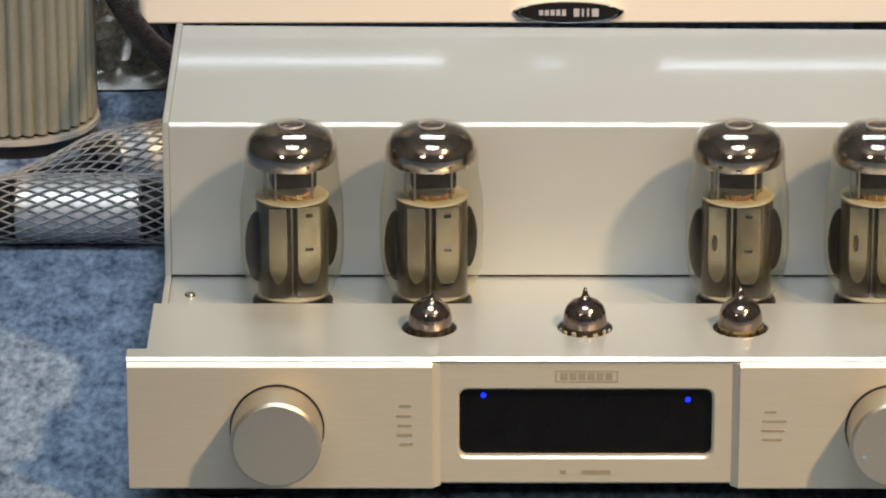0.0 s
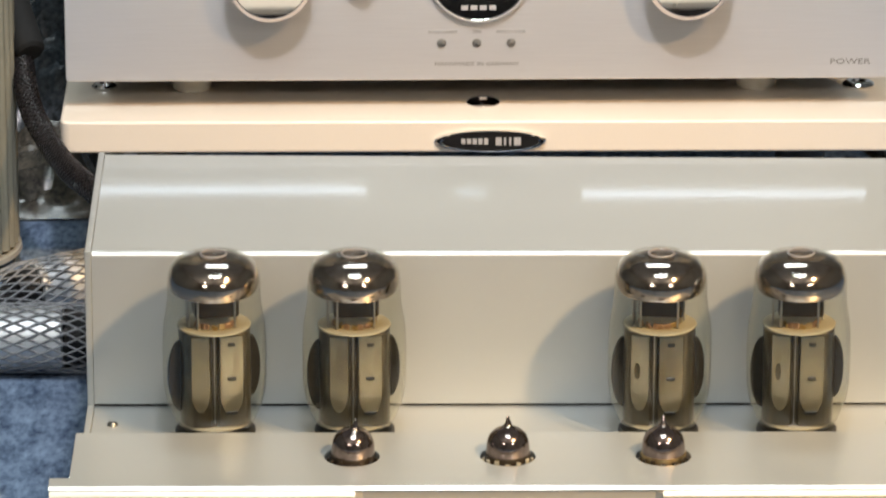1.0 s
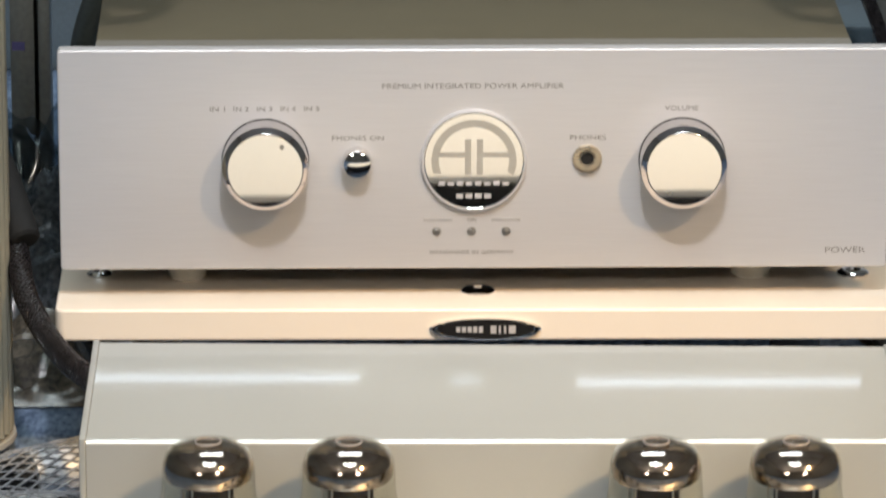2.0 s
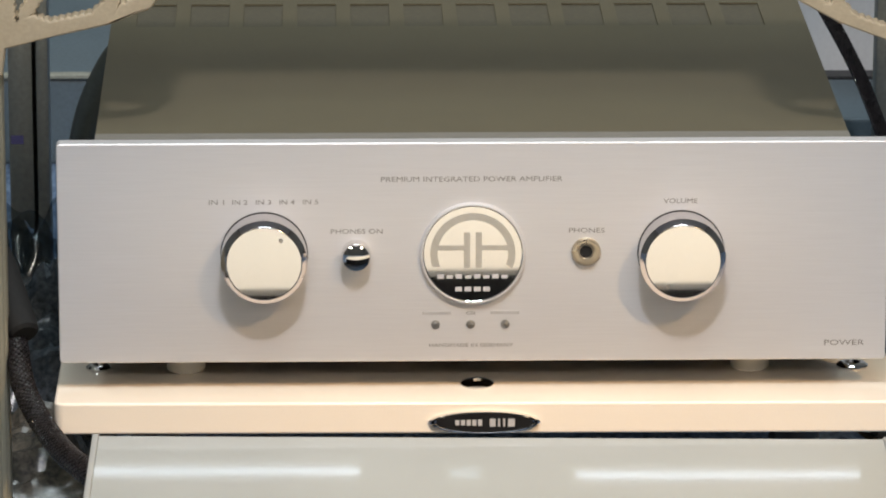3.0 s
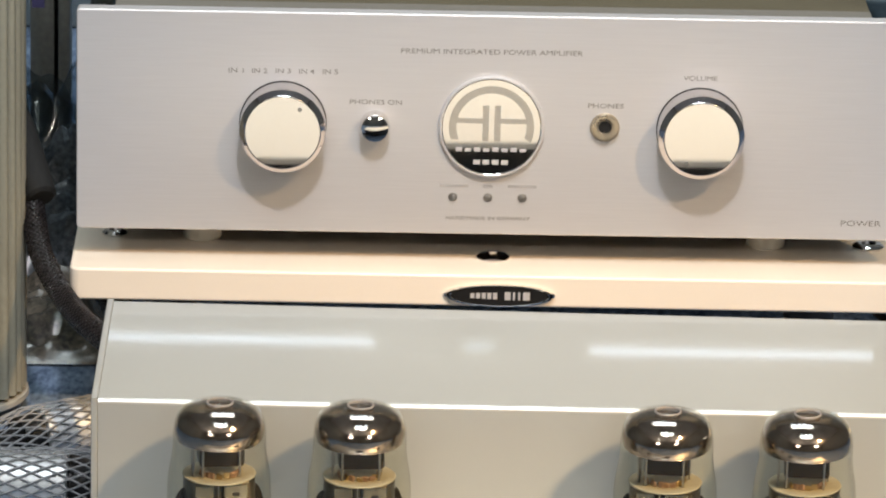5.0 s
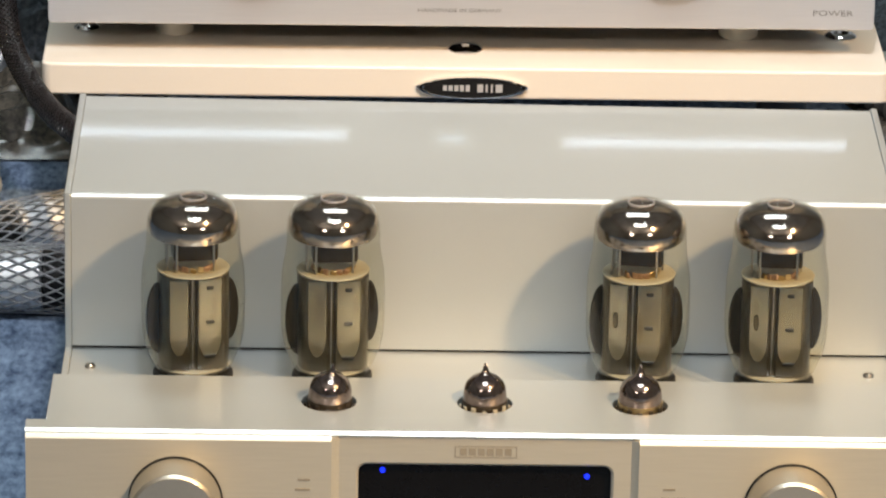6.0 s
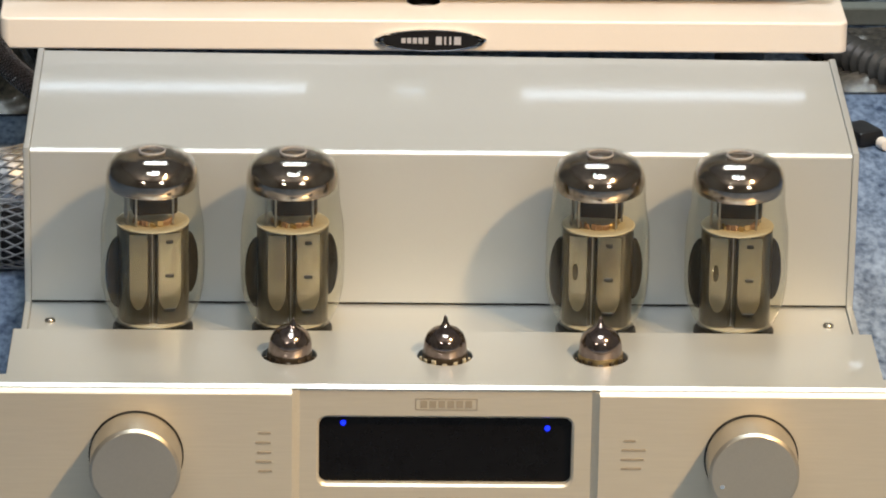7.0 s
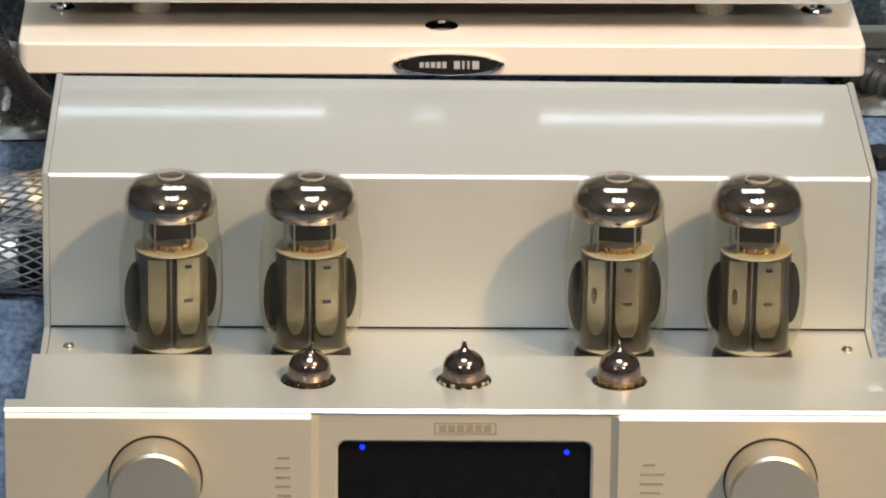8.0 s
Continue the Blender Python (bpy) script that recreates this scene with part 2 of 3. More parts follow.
tagged(finish("floor", boxed(-3.1, 3.1, -4.1, 3.1, -0.1, 0), CARPET, smooth=0), "mottled blue felt exhibition carpet", "carpet", kind="structure")
wall("wall_north", -3.1, 3.1, 3.1, 3.2, -0.1, 3.0)
wall("wall_south", -3.1, 3.1, -4.2, -4.1, -0.1, 3.0)
wall("wall_east", 3.1, 3.2, -4.2, 3.2, -0.1, 3.0)
wall("wall_west", -3.2, -3.1, -4.2, 3.2, -0.1, 3.0)
tagged(finish("ceiling", boxed(-3.2, 3.2, -4.2, 3.2, 3.0, 3.1), CEIL, smooth=0), "pale grey hall ceiling", "ceiling", kind="structure")

# ---------------------------------------------------------------- tube amplifier
OZ = 0.016          # height of its panel's lower edge over the carpet
DECK_T, DECK_F = 0.0501, 0.0672   # tube deck and front deck over that edge
COVER_Y, COVER_Z, BACK_Y, BACK_Z = 0.1605, 0.1347, 0.3085, 0.1388


def control_knob(parent, x, z, y, mark):
    k = part("control_knob", lathe([(0, 0.0005), (0.0223, 0.0005), (0.0226, 0.002), (0.0222, 0.021), (0.0210, 0.0224), (0.0204, 0.0227), (0, 0.0226)], 72, "y"), KNOB, parent, "turned matt silver knob")
    k.location = (x, y, z)
    # Black ring stands in for the shade in the gap behind the knob.
    ring = part("gap_shade_ring", lathe([(0.0222, 0.0), (0.0233, 0.0), (0.0233, 0.0006), (0.0222, 0.0006)], 72, "y"), BLACK, k)
    if mark is None:
        return k
    dot = part("pointer_dot", lathe([(0, 0), (0.0012, 0), (0.0012, 0.0004), (0, 0.0004)], 16, "y"), CHROME, k)
    dot.location = (0.0165 * math.cos(radians(mark)), -0.0227, 0.0165 * math.sin(radians(mark)))
    return k


def tube_amplifier():
    a = thing("tube_amplifier", (0, 0, OZ), "silver aluminium tube amplifier with raised rear transformer cover", "amplifier")
    # front: two proud blocks and a set-back middle, one milled profile each
    top = 0.0667

    for s in (-1, 1):
        body = plate([[(0, 0.0010), (0.0010, 0), (0.0150, 0), (0.0150, top + 0.0002), (0.0022, top + 0.0002), (0.0019, top), (0.0002, top - 0.0017), (0, top - 0.0021)]], 0.1496)
        part("front_block", moved(body, Matrix.Translation((s * 0.1502, 0, 0)) @ pose(0, 0, 0, 90, 0, 90)), ALU, a, smooth=20)
        flank = [(s * 0.0754, 0.0003), (s * 0.0714, 0.0039), (s * 0.0714, 0.0145), (s * 0.0754, 0.0145)]
        part("block_flank", moved(plate([flank], top - 0.0010, 0.0003, 1), Matrix.Translation((0, 0, top / 2))), ALU, a, smooth=20)
    hole = round_rect(-0.0622, 0.0622, 0.0160, 0.0515, 0.0042)
    mid = plate([[(-0.0728, 0.0014), (0.0728, 0.0014), (0.0728, top + 0.0018), (-0.0728, top + 0.0018)], hole], 0.0095, 0.0012, 0)
    part("middle_panel", moved(mid, Matrix.Translation((0, 0.0084, 0)) @ UPRIGHT), ALU, a)
    bar = plate([[(0.0026, top + 0.0004), (0.0150, top + 0.0004), (0.0150, top + 0.0021), (0.0041, top + 0.0021), (0.0026, top + 0.0006)]], 0.4508)
    part("top_strip", moved(bar, pose(0, 0, 0, 90, 0, 90)), ALU_DECK, a, "thin bright strip along the panel's top", 20)
    part("display", boxed(-0.064, 0.064, 0.0082, 0.0122, 0.0135, 0.0540), DISPLAY, a, "dark display window")
    for x, z in ((-0.0503, 0.0470), (0.0503, 0.0447)):
        led = part("led", lathe([(0, 0.0), (0.0014, 0.0), (0.0012, 0.0007), (0, 0.0010)], 20, "y"), BLUE_LED, a, "lit blue indicator")
        led.location = (x, 0.0081, z)
    for x, m in ((-0.1517, None), (0.1505, 200)):
        control_knob(a, x, 0.0327, 0.0, m)
    # maker's plate and small print, as bars
    frame_bm = plate([[(-0.0153, -0.0031), (0.0153, -0.0031), (0.0153, 0.0031), (-0.0153, 0.0031)], [(-0.0147, -0.0026), (0.0147, -0.0026), (0.0147, 0.0026), (-0.0147, 0.0026)]], 0.0003)
    for k in range(6):
        box(frame_bm, -0.0128 + 0.0044 * k, -0.0093 + 0.0044 * k, -0.0019, 0.0019, -0.00015, 0.00015)
    part("maker_plate", moved(frame_bm, Matrix.Translation((0.0002, 0.0036, 0.0588)) @ UPRIGHT), INK_FAINT, a, "plain bars in place of a maker's name", 0)
    small = bmesh.new()
    box(small, -0.0125, -0.0095, 0.0034, 0.0038, 0.0067, 0.0089)
    box(small, -0.002, 0.0125, 0.0034, 0.0038, 0.0067, 0.0089)
    part("print_line", small, INK_FAINT, a, smooth=0)
    for x0, w, z in ((-0.0888, 0.0060, 0.0445), (-0.0895, 0.0075, 0.0393), (-0.089, 0.0070, 0.0342), (-0.0892, 0.0078, 0.0293), (-0.0884, 0.0068, 0.0243),
                     (0.0905, 0.0060, 0.0415), (0.0925, 0.0120, 0.0366), (0.092, 0.0115, 0.0316), (0.0915, 0.0100, 0.0268)):
        part("print_line", boxed(x0 - w / 2, x0 + w / 2, -0.0003, 0.0, z - 0.0006, z + 0.0006), INK_FAINT, a, smooth=0)
    # chassis and decks
    part("chassis", boxed(-0.2120, 0.2120, 0.0178, BACK_Y - 0.004, -0.001, DECK_T - 0.002), BLACK, a, "black lower chassis")
    deck = plate([[(-0.2162, 0.0178), (0.2162, 0.0178), (0.2162, 0.0805), (-0.2162, 0.0805)]] + [circle(x, 0.0478, 0.0136) for x in (-0.0772, 0.0003, 0.0777)], 0.0044, 0.0006)
    part("front_deck", moved(deck, Matrix.Translation((0, 0, DECK_F - 0.0022))), ALU_DECK, a)
    for s in (-1, 1):
        part("deck_cheek", boxed(min(s * 0.2126, s * 0.2160), max(s * 0.2126, s * 0.2160), 0.0182, 0.0803, 0.002, DECK_F - 0.0046, 0.0004, 1), ALU_DECK, a)
    part("deck_back", boxed(-0.2124, 0.2124, 0.0775, 0.0803, DECK_T - 0.004, DECK_F - 0.0046), ALU_DECK, a)
    part("deck_well", boxed(-0.11, 0.11, 0.0185, 0.077, DECK_T - 0.0005, DECK_T + 0.0015), BLACK, a)
    part("tube_deck", boxed(-0.2112, 0.2112, 0.0808, COVER_Y + 0.004, DECK_T - 0.002, DECK_T, 0.0004, 1), ALU_DECK, a)
    # transformer cover between two cheeks
    zt = COVER_Z
    skew = 0.008    # the cover runs a little shorter at its right end

    def skewed(bm):
        for v in bm.verts:
            if v.co.y > COVER_Y + 0.05:
                v.co.y -= skew * (v.co.x + 0.2111) / 0.4222
        return bm

    for s in (-1, 1):
        short = skew if s > 0 else 0
        side = plate([[(0.0808, 0.0), (0.373 - short, 0.0), (0.373 - short, 0.1130), (BACK_Y - short, BACK_Z + 0.0012), (COVER_Y - 0.0008, zt + 0.0008), (COVER_Y - 0.0008, DECK_T + 0.0012), (0.0808, DECK_T + 0.0012)]], 0.0034, 0.0006)
        part("cover_cheek", moved(side, Matrix.Translation((s * 0.2130, 0, 0)) @ pose(0, 0, 0, 90, 0, 90)), ALU_DECK, a)
    shell = plate([[(COVER_Y, DECK_T + 0.0016), (COVER_Y + 0.0016, DECK_T + 0.0016), (COVER_Y + 0.0016, zt - 0.002), (BACK_Y - 0.0012, BACK_Z - 0.002), (BACK_Y, BACK_Z - 0.002), (BACK_Y, BACK_Z - 0.0006), (BACK_Y - 0.0006, BACK_Z)]
                   + [(COVER_Y + 0.0028 - 0.0028 * math.sin(radians(q)), zt - 0.0028 + 0.0028 * math.cos(radians(q))) for q in range(0, 91, 10)]], 0.4222, 0.0)
    part("transformer_cover", skewed(moved(shell, pose(0, 0, 0, 90, 0, 90))), ALU_DECK, a, smooth=12)
    # Hidden hood added as a pale reflector for the chrome knobs to mirror.
    hood = plate([[(BACK_Y + 0.0003, BACK_Z - 0.0030), (BACK_Y + 0.0003, BACK_Z - 0.0006), (0.3722, 0.1128), (0.373, 0.1120), (0.373, 0.1085), (0.3705, 0.1085)]], 0.4222)
    part("reflector_hood", skewed(moved(hood, pose(0, 0, 0, 90, 0, 90))), MATT, a, "added matt silver hood, unseen, mirrored in the chrome knobs", 12)
    # Unseen; black so the lower knob faces and emblem mirror dark.
    part("rear_panel", skewed(boxed(-0.2111, 0.2111, 0.3690, 0.3712, 0.008, 0.1084)), BLACK, a, "unseen rear panel, black to be mirrored in the chrome knobs")
    part("cover_gap", boxed(-0.2112, 0.2112, COVER_Y + 0.0018, COVER_Y + 0.004, DECK_T, DECK_T + 0.004), BLACK, a)
    for x in (-0.2005, 0.1997):
        scr = part("screw", lathe([(0, 0.0018), (0.0009, 0.0018), (0.0012, 0.0008), (0.0022, 0.0015), (0.0027, 0.0009), (0.0028, 0), (0, 0)], 24), STEEL, a)
        scr.location = (x, 0.1345, DECK_T)
    for x in (-0.18, 0.18):
        for y in (0.045, 0.30):
            foot = part("foot", lathe([(0, 0), (0.018, 0), (0.02, 0.002), (0.02, 0.015), (0, 0.015)], 32), BLACK, a)
            foot.location = (x, y, -0.016)
    return a


def power_tube(at, turn, hole):
    t = thing("power_tube", at, "large glass power tube with mirrored getter dome, on the tube deck", "vacuum tube", "power tubes", turn)
    out = [(0, 0.0), (0.0170, 0.0), (0.0190, 0.0012), (0.0208, 0.0045), (0.0228, 0.0095), (0.0248, 0.0150), (0.0259, 0.0205), (0.0263, 0.0270), (0.0264, 0.0400), (0.0262, 0.0500), (0.0258, 0.0555), (0.0249, 0.0605),
           (0.0242, 0.0645), (0.0237, 0.0690), (0.0235, 0.0780), (0.0229, 0.0825), (0.0212, 0.0868), (0.0180, 0.0898), (0.0130, 0.0917), (0.0085, 0.0925), (0, 0.0927)]
    glass = part("glass_bulb", lathe(out, 72), GLASS, t, "clear glass envelope", 60)
    glass.location = (0, 0, 0.006)
    seal = [(0.0064 + 0.0006 * math.cos(radians(q)), 0.0985 + 0.0007 * math.sin(radians(q))) for q in range(0, 361, 45)]
    part("tip_seal", lathe(seal, 40), SEAL, t, "pale ring of sealed glass", 60)
    part("base", lathe([(0, 0), (0.0200, 0), (0.0205, 0.001), (0.0205, 0.004), (0.0195, 0.0055), (0, 0.0055)], 48), BLACK, t, "dark base collar")
    film = [(0.0212, 0.0738), (0.0220, 0.0742), (0.0226, 0.0765), (0.0229, 0.0795), (0.0225, 0.0818), (0.0206, 0.0858), (0.0176, 0.0886), (0.0128, 0.0905), (0.0085, 0.0913), (0, 0.0915)]
    dome = lathe(film + [(r * 0.96, h - 0.0008) for r, h in reversed(film[1:-1])] + [film[0]], 72)
    d = part("getter_dome", dome, GETTER, t, "mirror-dark getter film", 60)
    d.location = (0, 0, 0.006)
    front = [(-0.0180, -0.0030), (-0.0168, -0.0090), (-0.0140, -0.0122), (-0.0120, -0.0130), (-0.0040, -0.0138), (-0.0030, -0.0122), (-0.0008, -0.0122), (0.0004, -0.0140), (0.0130, -0.0134), (0.0150, -0.0122), (0.0170, -0.0090), (0.0180, -0.0030)]
    prof = front + [(x, -y) for x, y in reversed(front)]
    part("anode", moved(plate([prof], 0.0500, 0.0003, 1), Matrix.Translation((0, 0, 0.0350))), ANODE, t, "dark grey folded anode", 50)
    # two raised panels, paler and rounded below to draw the anode's reflections
    for x0, x1, z0, z1, y, yaw in ((-0.0138, -0.0046, 0.0180, 0.0588, -0.0135, -5.5), (0.0006, 0.0126, 0.0165, 0.0590, -0.0140, 3)):
        h, cx, low = (x1 - x0) / 2, (x0 + x1) / 2, min(0.011, (z1 - z0) / 2)
        rim = [(-h, z1), (-h, z0 + low)] + [(-h * math.cos(radians(q)), z0 + low - low * math.sin(radians(q))) for q in range(15, 180, 15)] + [(h, z0 + low), (h, z1)]
        cuts = [circle(-0.0012, 0.0395, 0.0014, 16, 0.0044)] if hole and x1 < 0 else []
        panel = part("anode_panel", moved(plate([rim] + cuts, 0.0010, 0.0004, 1), UPRIGHT), ANODE_SHEEN, t, "nickel panel, bright and round-ended to draw a reflection on the anode", 40)
        panel.matrix_basis = pose(cx, y, 0, 0, 0, yaw)
    for z, w in ((0.0175, 0.0030), (0.0362, 0.0022), (0.0545, 0.0018)):
        part("anode_slot", boxed(0.0066 - w, 0.0066 + w, -0.0150, -0.0136, z - 0.0010, z + 0.0010, 0.0003, 1), BLACK, t)
    part("seam_wire", lathe([(0, 0.010), (0.0003, 0.010), (0.0003, 0.060), (0, 0.060)], 8, at=(-0.0020, -0.0128, 0)), STEEL, t)
    for sx in (-1, 1):
        fin = plate([circle(sx * 0.0180, 0, 0.0064 if sx < 0 else 0.0050, 32, 0.0190 if sx < 0 else 0.0165)], 0.003, 0.0008)
        part("anode_fin", moved(fin, Matrix.Translation((0, -0.002, 0.0350 if sx < 0 else 0.0385)) @ UPRIGHT), FIN, t, "blackened cooling fin")
    part("mica_disc", lathe([(0, 0.0604), (0.0184, 0.0604), (0.0187, 0.0608), (0.0184, 0.0612), (0, 0.0612)], 48), MICA, t, "cream mica spacer")
    part("mica_disc", lathe([(0, 0.0088), (0.0180, 0.0088), (0.0182, 0.0092), (0.0180, 0.0096), (0, 0.0096)], 48), MICA, t)
    part("getter_cup", boxed(-0.0108, 0.0122, -0.0070, 0.0070, 0.0660, 0.0790, 0.0018, 2), DARK_METAL, t, "dark getter holder")
    for b, r in ((20, 0.0125), (160, 0.0140), (196, 0.0140), (222, 0.0128), (318, 0.0125)):
        part("support_rod", lathe([(0, 0.0612), (0.0006, 0.0612), (0.0006, 0.080), (0, 0.080)], 8, at=(r * math.cos(radians(b)), r * math.sin(radians(b)), 0)), STEEL, t)
    rng = random.Random(round(turn * 7) + 90)
    for b in range(190, 356, 18):
        q = b + rng.uniform(-5, 5)
        tab = part("lead_strip", boxed(-0.0016, 0.0016, -0.0006, 0.0006, 0, 0.0030, 0.0003, 1), COPPER if rng.random() < 0.6 else BRASS, t)
        tab.matrix_basis = pose(0.0100 * math.cos(radians(q)), 0.0100 * math.sin(radians(q)), 0.0611, rng.uniform(-25, 25), rng.uniform(-20, 20), q + 70)
    return t


def small_tube(at, tilt):
    t = thing("small_tube", at, "small signal tube with mirrored dome and glass tip", "vacuum tube", "small tubes")
    out = [(0.0095, -0.016), (0.0107, -0.014), (0.0108, 0.0040), (0.0104, 0.0078), (0.0090, 0.0110), (0.0066, 0.0133), (0.0040, 0.0146), (0.0022, 0.0156), (0.0014, 0.0176), (0.0008, 0.0202), (0, 0.0212)]
    bulb = part("glass_bulb", lathe([(0, -0.016)] + out, 48), SMALL_GETTER, t, "mirrored glass dome", 60)
    bulb.matrix_basis = pose(0, 0, 0, tilt, tilt * 0.6)
    part("collar", lathe([(0.0112, -0.012), (0.0114, -0.011), (0.0114, 0.0006), (0.0112, 0.0016), (0.0108, 0.0016)], 40), BRASS if tilt < 0 else DARK_METAL, t)
    for k in range(7):
        b = radians(190 + 26 * k)
        tab = part("socket_tab", boxed(-0.0012, 0.0012, -0.0005, 0.0005, -0.004, 0.0006 + 0.0007 * (k % 3), 0.0003, 1), MICA if tilt == 0 else DARK_METAL, t)
        tab.matrix_basis = pose(0.0123 * math.cos(b), 0.0123 * math.sin(b), -0.001, 0, 0, math.degrees(b) + 90)
    return t


tube_amplifier()
for x, r, hole in ((-0.1472, 10, False), (-0.0762, 6, False), (0.0790, -6, True), (0.1497, -3, True)):
    power_tube((x, 0.1195, OZ + DECK_T), r, hole)
for x, lean in ((-0.0770, 9), (0.0003, 0), (0.0777, -1.5)):
    small_tube((x, 0.0478, OZ + DECK_F + 0.0005), lean)

# ---------------------------------------------------------------- integrated amplifier on its cream base plate
AX, AY, AZ, ATURN = -0.0049, 0.5416, 0.1238, 0.76
BASE_TOP = 0.1047


def chrome_knob(parent, x, z, mark):
    k = part("control_knob", lathe([(0, 0.0195), (0.0215, 0.0195), (0.0218, 0.0200), (0.0222, 0.0198), (0.0249, 0.0168), (0.0250, 0.0160), (0.0250, 0.0004), (0, 0.0004)], 80, "y"), SATIN, parent, "polished chrome knob", 25)
    part("knob_face", lathe([(0, 0.0196), (0.0214, 0.0196), (0.0214, 0.0199), (0, 0.0199)], 80, "y"), CHROME, k, "mirror-bright knob face")
    k.location = (x, 0, z)
    # The dark of the shadow gap is put in as a black ring.
    part("gap_shade_ring", lathe([(0.0249, 0.0), (0.0254, 0.0), (0.0254, 0.0004), (0.0249, 0.0004)], 72, "y"), BLACK, k)
    dot = part("pointer_dot", lathe([(0, 0), (0.0012, 0), (0.0013, 0.0004), (0, 0.0005)], 16, "y"), STEEL, k)
    dot.location = (0.017 * math.cos(radians(mark)), -0.0200, 0.017 * math.sin(radians(mark)))
    return k


def integrated_amplifier():
    a = thing("integrated_amplifier", (AX, AY, AZ), "silver integrated amplifier with chrome knobs and round emblem", "amplifier", turn=ATURN)
    H = 0.1314
    front = plate([round_rect(-0.241, 0.241, -0.0010, H, 0.0022, 3)], 0.010, 0.001)
    part("front_panel", moved(front, Matrix.Translation((0, 0.005, 0)) @ UPRIGHT), ALU_PANEL, a)
    part("case", boxed(-0.2185, 0.2185, 0.0104, 0.365, 0.003, 0.1270, 0.0008, 1), LID, a)
    outs = [[(-0.2194, 0.0108), (0.2194, 0.0108), (0.2194, 0.368), (-0.2194, 0.368)]]
    for k in range(12):
        x = -0.2035 + 0.0338 * k
        outs.append([(x, 0.290), (x + 0.0245, 0.290), (x + 0.0245, 0.35), (x, 0.35)])
    part("lid", moved(plate(outs, 0.0014, 0.0003, 1), Matrix.Translation((0, 0, 0.1281))), LID, a, "grey lid with a row of vent slots")
    # Sheet added below the slots; its dark colour stands for their shaded depth.
    part("vent_tray", boxed(-0.212, 0.212, 0.280, 0.360, 0.1271, 0.1273), VENT, a, "dark olive sheet added to darken the vent slots")
    part("lid_strip", boxed(-0.2194, 0.2194, 0.0112, 0.0300, 0.1289, 0.1294, 0.0002, 1), LID_EDGE, a, "paler strip along the lid's front")
    # Unseen underside added in black to cut bounced light over the base.
    part("bottom_plate", boxed(-0.218, 0.218, 0.0104, 0.364, 0.0, 0.0028), BLACK, a, "unseen bottom plate, black to deepen the shade on the base")
    chrome_knob(a, -0.1215, 0.0648, 55)
    chrome_knob(a, 0.1204, 0.0648, 240)
    # emblem
    e = part("emblem", lathe([(0, 0), (0.0300, 0), (0.0304, 0.0006), (0.0304, 0.0018), (0.0296, 0.0028), (0.0288, 0.0030), (0.0284, 0.0022), (0, 0.0022)], 80, "y"), CHROME, a, "round polished emblem")
    e.location = (-0.0006, 0, 0.0650)
    part("rim", lathe([(0.0291, 0.0024), (0.0291, 0.0032), (0.0299, 0.0032), (0.0306, 0.0022), (0.0307, 0.0), (0.0303, 0.0)], 80, "y"), ALU_PANEL, e, "satin silver rim", 25)
    ink = bmesh.new()
    for s in (-1, 1):
        box(ink, min(s * 0.0016, s * 0.0052), max(s * 0.0016, s * 0.0052), -0.0026, -0.0022, -0.0085, 0.0130)
        box(ink, min(s * 0.0052, s * 0.0205), max(s * 0.0052, s * 0.0205), -0.0026, -0.0022, 0.0022, 0.0052)
    ring = [(0.0247 * math.cos(radians(q)), 0.0247 * math.sin(radians(q))) for q in range(-22, 203, 5)] + [(0.0204 * math.cos(radians(q)), 0.0204 * math.sin(radians(q))) for q in range(202, -23, -5)]
    arch = moved(plate([ring], 0.0004), Matrix.Translation((0, -0.0024, 0)) @ UPRIGHT)
    me = bpy.data.meshes.new("arch")
    arch.to_mesh(me)
    ink.from_mesh(me)
    part("emblem_mark", ink, EMBOSS, e, "matt arch and bars", 0)
    for k in range(8):
        part("emblem_bar", boxed(-0.0205 + 0.0053 * k, -0.0168 + 0.0053 * k, -0.0026, -0.0022, -0.0148, -0.0124 - 0.0006 * (k % 2)), ALU_PANEL, e, smooth=0)
    for k in range(4):
        part("emblem_bar", boxed(-0.0102 + 0.0054 * k, -0.0062 + 0.0054 * k, -0.0026, -0.0022, -0.0226, -0.0200), ALU_PANEL, e, smooth=0)
    # push button and phones socket
    b = part("push_button", lathe([(0, 0), (0.0084, 0), (0.0086, 0.0008), (0.0086, 0.0080), (0.0078, 0.0096), (0.0055, 0.0107), (0.0028, 0.0112), (0, 0.0114)], 48, "y"), CHROME, a, "chrome push button")
    b.location = (-0.0683, 0, 0.0650)
    s = part("phones_socket", lathe([(0.0034, 0.0), (0.0084, 0.0), (0.0086, 0.0014), (0.0078, 0.0026), (0.0060, 0.0030), (0.0040, 0.0022), (0.0034, 0.0)], 48, "y"), GILT, a, "pale gilt headphone socket")
    s.location = (0.0652, 0, 0.0656)
    part("socket_hole", lathe([(0, 0.0002), (0.0042, 0.0002), (0.0042, 0.0008), (0, 0.0008)], 32, "y"), BLACK, s)
    for x in (-0.0221, -0.0017, 0.0184):
        led = part("indicator", lathe([(0, 0), (0.0026, 0), (0.0026, 0.0004), (0.0019, 0.0006), (0.0012, 0.0016), (0, 0.0020)], 24, "y"), STEEL, a, "small unlit indicator lens")
        led.location = (x, 0, 0.0217)
    Y = -0.0001
    lettering("PREMIUM INTEGRATED POWER AMPLIFIER", 0.1050, 0.0030, -0.0013, Y, 0.1095, a)
    for k in range(5):
        lettering("IN %d" % (k + 1), 0.0088, 0.0028, -0.1489 + 0.01360 * k, Y, 0.0961, a)
